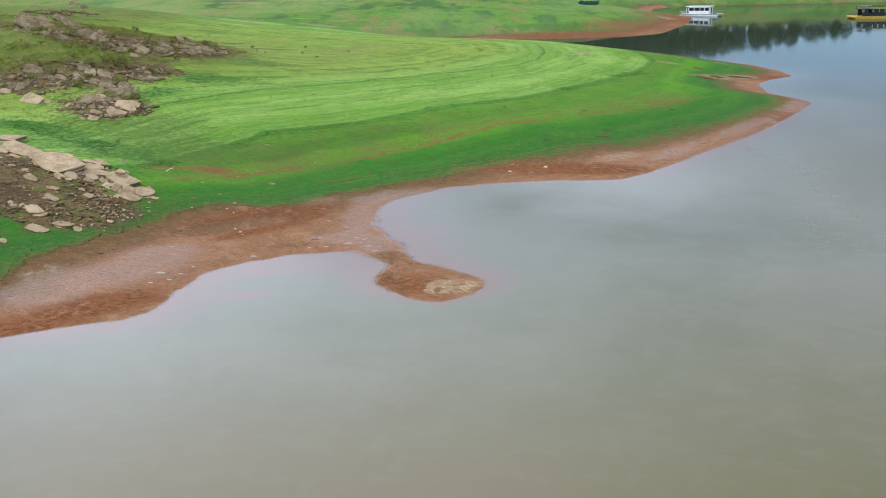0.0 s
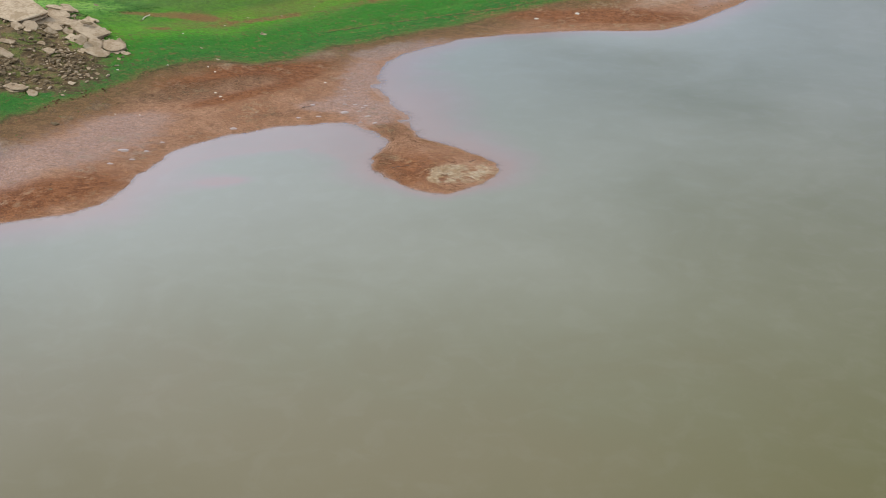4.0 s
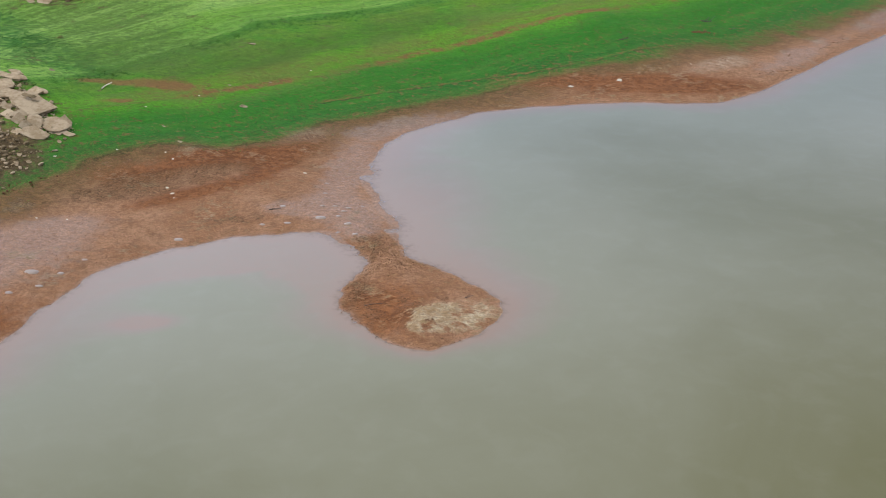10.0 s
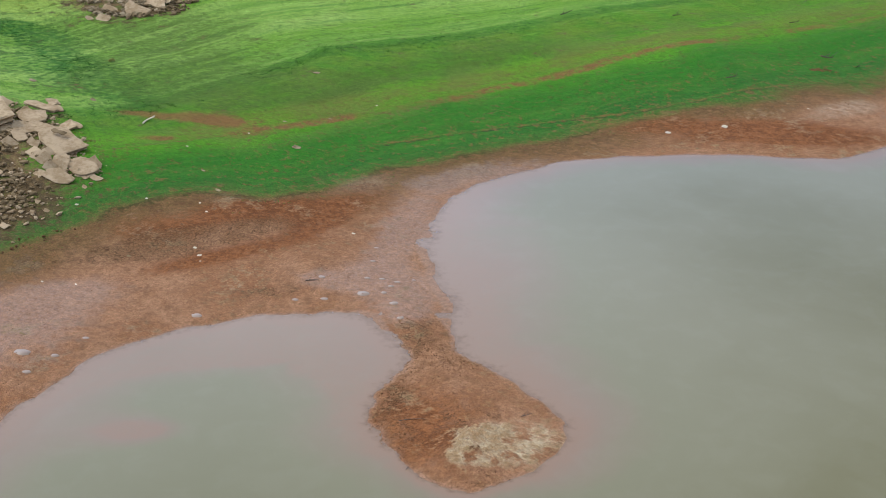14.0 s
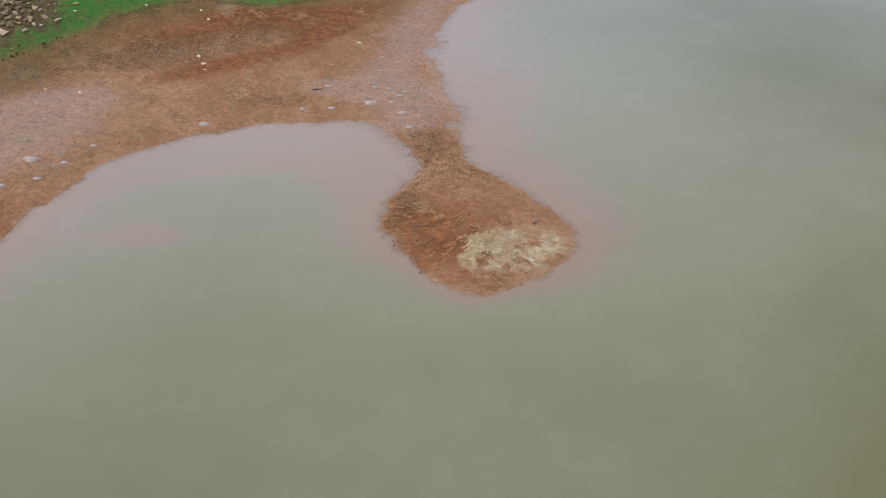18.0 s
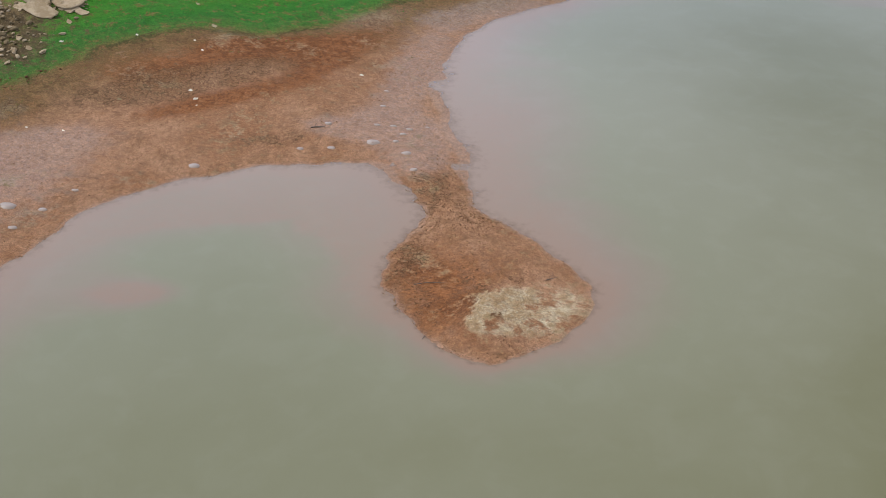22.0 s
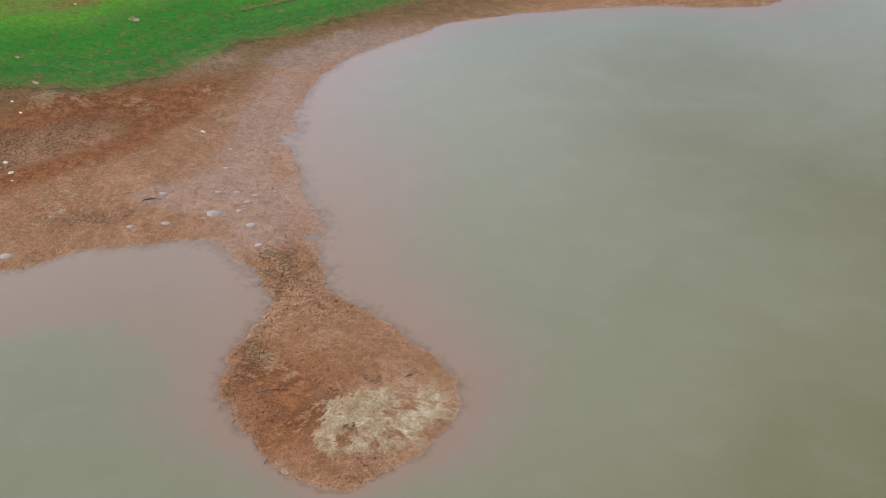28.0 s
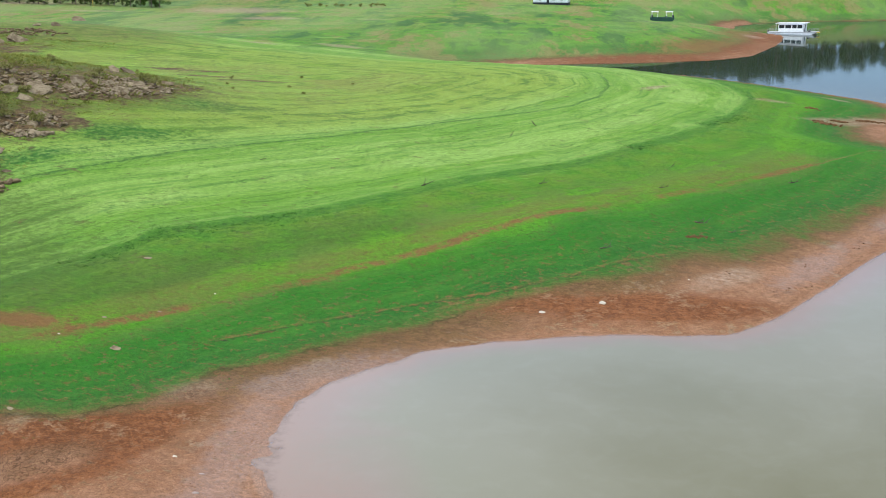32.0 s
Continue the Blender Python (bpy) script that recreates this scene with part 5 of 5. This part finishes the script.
places += [(x + r.uniform(-4, 4), 578 + r.uniform(-10, 10), r.uniform(0, 360), r.uniform(0.85, 1.2) * min(1, max(0.5, 1.9 - x / 150))) for x in np.linspace(-70, 235, 48)]
places += [(x + r.uniform(-4, 4), 522 + r.uniform(-6, 6), r.uniform(0, 360), r.uniform(0.3, 0.5)) for x in np.linspace(40, 330, 52)]
places += [(x + r.uniform(-3, 3), 560 + r.uniform(-6, 6), r.uniform(0, 360), r.uniform(0.8, 1.1) * min(1, max(0.5, 1.9 - x / 150))) for x in np.linspace(-70, 230, 60)]
places += [(x, y + r.uniform(-3, 6), r.uniform(0, 360), r.uniform(0.32, 0.55)) for x, y in zip(np.linspace(-225, -132, 34), np.linspace(398, 384, 34))]
planted([tree(s, 17) for s in (1, 2, 3, 4)], places, 0.2)


# ---- boats, hut and post ----
WHITE = painted("white_boat_paint", (0.80, 0.79, 0.75), 0.45, vary=0.12)
GREY_DECK = painted("grey_deck", (0.42, 0.41, 0.38), 0.7)
YELLOW = painted("yellow_paint", (0.62, 0.40, 0.05), 0.5)
BLACK = painted("black_paint", (0.018, 0.02, 0.022), 0.5)
GREEN = painted("dark_green_paint", (0.02, 0.075, 0.045), 0.55)
STEEL = painted("dull_steel", (0.30, 0.30, 0.30), 0.4, 0.8)
RUST = painted("rusty_roof", (0.30, 0.22, 0.18), 0.7)


def glass_material():
    m, n = material("dark_window_glass")
    n.surface(Base_Color=(0.02, 0.025, 0.03), Roughness=0.06, Specular_IOR_Level=0.7)
    return m


GLASS = glass_material()


def block(bm, x0, y0, z0, x1, y1, z1, bevel=0.03):
    """A box with chamfered edges."""
    made = bmesh.ops.create_cube(bm, size=1, matrix=Matrix.Translation(((x0 + x1) / 2, (y0 + y1) / 2, (z0 + z1) / 2)) @ Matrix.Diagonal((x1 - x0, y1 - y0, z1 - z0, 1)))
    if bevel:
        edges = {e for v in made["verts"] for e in v.link_edges}
        bmesh.ops.bevel(bm, geom=list(edges), offset=bevel, segments=1, affect="EDGES")


def boxed(name, mat, parent, *sizes, label="", bevel=0.03):
    bm = bmesh.new()
    for s in sizes:
        block(bm, *s, bevel=bevel)
    return part(name, bm, mat, parent, label)


def pontoon(name, mat, parent, x0, x1, y, w, z0, z1, rake=1.4, label=""):
    """A float with raked ends."""
    bm = bmesh.new()
    side_line = [(x0, z1), (x1, z1), (x1, z1 - 0.25 * (z1 - z0)), (x1 - rake, z0), (x0 + rake, z0), (x0, z1 - 0.25 * (z1 - z0))]
    rows = [[bm.verts.new((x, y + s * w / 2, z)) for x, z in side_line] for s in (-1, 1)]
    bm.faces.new(rows[0]), bm.faces.new(rows[1][::-1])
    for i in range(6):
        j = (i + 1) % 6
        bm.faces.new((rows[0][j], rows[0][i], rows[1][i], rows[1][j]))
    bmesh.ops.bevel(bm, geom=bm.edges[:], offset=0.05, segments=2, affect="EDGES")
    return part(name, bm, mat, parent, label)


def rod(name, a, b, w, mat, parent):
    bm = bmesh.new()
    tube(bm, [a, b], w, w, 6)
    return part(name, bm, mat, parent)


def rail(parent, points, mat, height=0.95, z=0.0):
    """Posts and a handrail along points."""
    for x, y in points:
        rod("rail_post", (x, y, z), (x, y, z + height), 0.035, mat, parent)
    bm = bmesh.new()
    for h in (height, height * 0.55):
        for a, b in zip(points, points[1:]):
            tube(bm, [(*a, z + h), (*b, z + h)], 0.03, 0.03, 5)
    part("handrail", bm, mat, parent)


def houseboat():
    ob = new("houseboat")
    for y in (-1.9, 1.9):
        pontoon("float", WHITE, ob, -8.2, 8.2, y, 1.1, -0.35, 0.55, label="long white float")
    boxed("deck", GREY_DECK, ob, (-8.3, -2.7, 0.55, 8.3, 2.7, 0.78))
    boxed("bow_step", YELLOW, ob, (8.3, -0.7, 0.45, 9.2, 0.7, 0.68), label="yellow boarding step at the bow")
    cabin = boxed("cabin", WHITE, ob, (-4.4, -2.2, 0.78, 4.1, 2.2, 1.95), (-4.4, -2.2, 3.15, 4.1, 2.2, 3.55), label="white boxy cabin")
    for y in (-2.2, 2.2):
        for x in (-4.35, -2.2, 0.2, 2.0, 3.95):
            boxed("mullion", WHITE, cabin, (x - 0.14, y - 0.06, 1.95, x + 0.14, y + 0.06, 3.15))
        for a, b in ((-4.2, -2.35), (-2.05, 0.05), (0.35, 1.85), (2.15, 3.8)):
            s = 1 if y > 0 else -1
            boxed("window_pane", GLASS, cabin, (a - 0.02, y - s * 0.09 - 0.02, 1.93, b + 0.02, y - s * 0.09 + 0.02, 3.17), bevel=0)
    for x in (-4.4, 4.1):
        boxed("end_wall", WHITE, cabin, (x - 0.08, -2.1, 1.95, x + 0.08, -0.5, 3.15), (x - 0.08, 0.5, 1.95, x + 0.08, 2.1, 3.15))
        boxed("door", GLASS, cabin, (x - 0.04, -0.5, 0.8, x + 0.04, 0.5, 3.15), label="dark glazed door", bevel=0)
    boxed("roof", WHITE, ob, (-5.4, -2.6, 3.55, 4.8, 2.6, 3.78), label="flat white overhanging roof")
    for y in (-2.4, 2.4):
        rod("roof_post", (-5.2, y, 0.78), (-5.2, y, 3.56), 0.05, WHITE, ob)
    rail(ob, [(-5.2, -2.55), (-6.6, -2.55), (-8.1, -2.55), (-8.1, 0), (-8.1, 2.55), (-6.6, 2.55), (-5.2, 2.55)], STEEL, z=0.78)
    rail(ob, [(4.4, -2.55), (6.2, -2.55), (8.1, -2.55)], STEEL, z=0.78)
    rail(ob, [(8.1, 2.55), (6.2, 2.55), (4.4, 2.55)], STEEL, z=0.78)
    boxed("outboard_engine", BLACK, ob, (-8.9, -0.25, 0.3, -8.3, 0.25, 1.3), (-8.75, -0.1, -0.5, -8.5, 0.1, 0.4))
    boxed("locker", BLACK, ob, (5.4, -1.2, 0.78, 6.2, -0.4, 1.3))
    return tagged(ob, "white single-deck houseboat with dark windows moored at the red point", "boat")


def tour_boat():
    ob = new("tour_boat")
    for y in (-1.9, 1.9):
        pontoon("float", YELLOW, ob, -8.2, 8.2, y, 1.4, -0.35, 0.75, 2.0, "yellow float with raked bow")
    boxed("deck", YELLOW, ob, (-8.3, -2.7, 0.75, 8.3, 2.7, 1.0))
    boxed("cabin_screen", BLACK, ob, (-4.0, -2.2, 1.0, 7.6, -2.1, 2.2), (-4.0, 2.1, 1.0, 7.6, 2.2, 2.2), label="black side screens")
    for x in (-4.6, -2.2, 0.2, 2.6, 5.0, 7.5):
        for y in (-2.3, 2.3):
            rod("post", (x, y, 1.0), (x, y, 4.7 if x < 0 else 3.6), 0.08, BLACK, ob)
    boxed("canopy", BLACK, ob, (-5.0, -2.6, 3.55, 8.0, 2.6, 3.72), label="black flat canopy")
    boxed("canopy_edge", YELLOW, ob, (0.4, -2.72, 3.72, 8.1, -2.55, 3.98), (0.4, 2.55, 3.72, 8.1, 2.72, 3.98), label="yellow canopy edging")
    boxed("upper_canopy", BLACK, ob, (-4.8, -2.4, 4.7, 0.4, 2.4, 4.82), label="raised black canopy over the helm")
    for a, b in ((-3.9, -2.4), (0.4, 2.2), (3.0, 4.6), (5.4, 7.2)):
        boxed("rain_curtain", BLACK, ob, (a, -2.18, 2.2, b, -2.13, 3.5), (a, 2.13, 2.2, b, 2.18, 3.5), label="black roll-down rain curtain", bevel=0)
    boxed("counter", BLACK, ob, (-3.0, -0.8, 1.0, -1.4, 0.8, 2.1))
    for x in (1.0, 2.6, 4.2, 5.8):
        boxed("bench", BLACK, ob, (x, -1.6, 1.0, x + 0.5, 1.6, 1.45), (x + 0.42, -1.6, 1.45, x + 0.5, 1.6, 1.9))
    rail(ob, [(0.6, -2.55), (3, -2.55), (5.4, -2.55), (7.9, -2.55), (7.9, 2.55), (5.4, 2.55), (3, 2.55), (0.6, 2.55)], BLACK, 0.9, 3.75)
    rail(ob, [(-4.8, -2.55), (-6.4, -2.55), (-8.1, -2.55), (-8.1, 2.55), (-6.4, 2.55), (-4.8, 2.55)], BLACK, z=1.0)
    return tagged(ob, "yellow-hulled tour boat with black canopy afloat on the lake", "boat")


def raft():
    ob = new("pontoon_raft")
    for y in (-1.1, 1.1):
        pontoon("float", GREEN, ob, -4.1, 4.1, y, 0.9, 0.0, 0.8, 0.9)
    boxed("deck", GREEN, ob, (-4.1, -1.7, 0.8, 4.1, 1.7, 0.95))
    boxed("side_board", GREEN, ob, (-4.1, -1.72, 0.95, 4.1, -1.62, 1.35), (-4.1, 1.62, 0.95, 4.1, 1.72, 1.35))
    for x in (-2.6, 2.3):
        for dx in (-1.0, 1.0):
            for y in (-1.4, 1.4):
                rod("post", (x + dx, y, 0.9), (x + dx, y, 3.1), 0.05, WHITE, ob)
        boxed("canopy", WHITE, ob, (x - 1.3, -1.7, 3.1, x + 1.3, 1.7, 3.25), label="white canopy")
    boxed("seat", BLACK, ob, (-3.9, -0.9, 0.95, -3.2, 0.9, 2.0), (1.0, -0.5, 0.95, 1.6, 0.5, 1.7), (3.2, -0.9, 0.95, 3.9, 0.9, 2.1))
    return tagged(ob, "dark green pontoon raft with two white canopies stranded on grass", "boat")


def hut():
    ob = new("hut")
    boxed("plinth", BLACK, ob, (-7.5, -3, -0.6, 7.5, 3, 0.7), label="dark base")
    wall = boxed("wall", WHITE, ob, (-7.4, -2.9, 0.7, 7.4, 2.9, 3.2), label="white rendered wall")
    for x in (-4.5, 1.5, 4.8):
        w = boxed("window", BLACK, wall, (x - 0.6, -2.97, 1.6, x + 0.6, -2.88, 2.7))
        boxed("pane", GLASS, w, (x - 0.5, -3.0, 1.7, x + 0.5, -2.965, 2.6), bevel=0)
    boxed("door", BLACK, wall, (-1.6, -2.97, 0.7, -0.6, -2.88, 2.75))
    bm = bmesh.new()
    line = [(-3.5, 3.15), (0, 4.4), (3.5, 3.15), (3.5, 3.3), (0, 4.58), (-3.5, 3.3)]
    ends = [[bm.verts.new((x, y, z)) for y, z in line] for x in (-8, 8)]
    for i in range(6):
        j = (i + 1) % 6
        bm.faces.new((ends[0][i], ends[0][j], ends[1][j], ends[1][i]))
    bm.faces.new(ends[0][::-1]), bm.faces.new(ends[1])
    part("roof", bm, RUST, ob, "low grey-brown gable roof")
    return tagged(ob, "long white hut with dark base on the far slope", "house")


houseboat().matrix_world = pose(100.0, 361.0, 0.0, 0, -1.5, -30)
tour_boat().matrix_world = pose(160, 341, 0.0, 0, 0, 12)
x, y = 54.5, 358
raft().matrix_world = pose(x, y, ground_z(x, y) + 0.05, 0, 0, -8)
x, y = 18, 440
hut().matrix_world = pose(x, y, ground_z(x, y), 0, 0, -12)
post = new("marker_post")
rod("pole", (0, 0, -0.5), (0, 0, 4.6), 0.13, YELLOW, post)
boxed("cap", WHITE, post, (-0.16, -0.16, 4.6, 0.16, 0.16, 4.75))
post.location = (-157, 380, ground_z(-157, 380))
tagged(post, "pale yellow marker post on the far slope", "post")
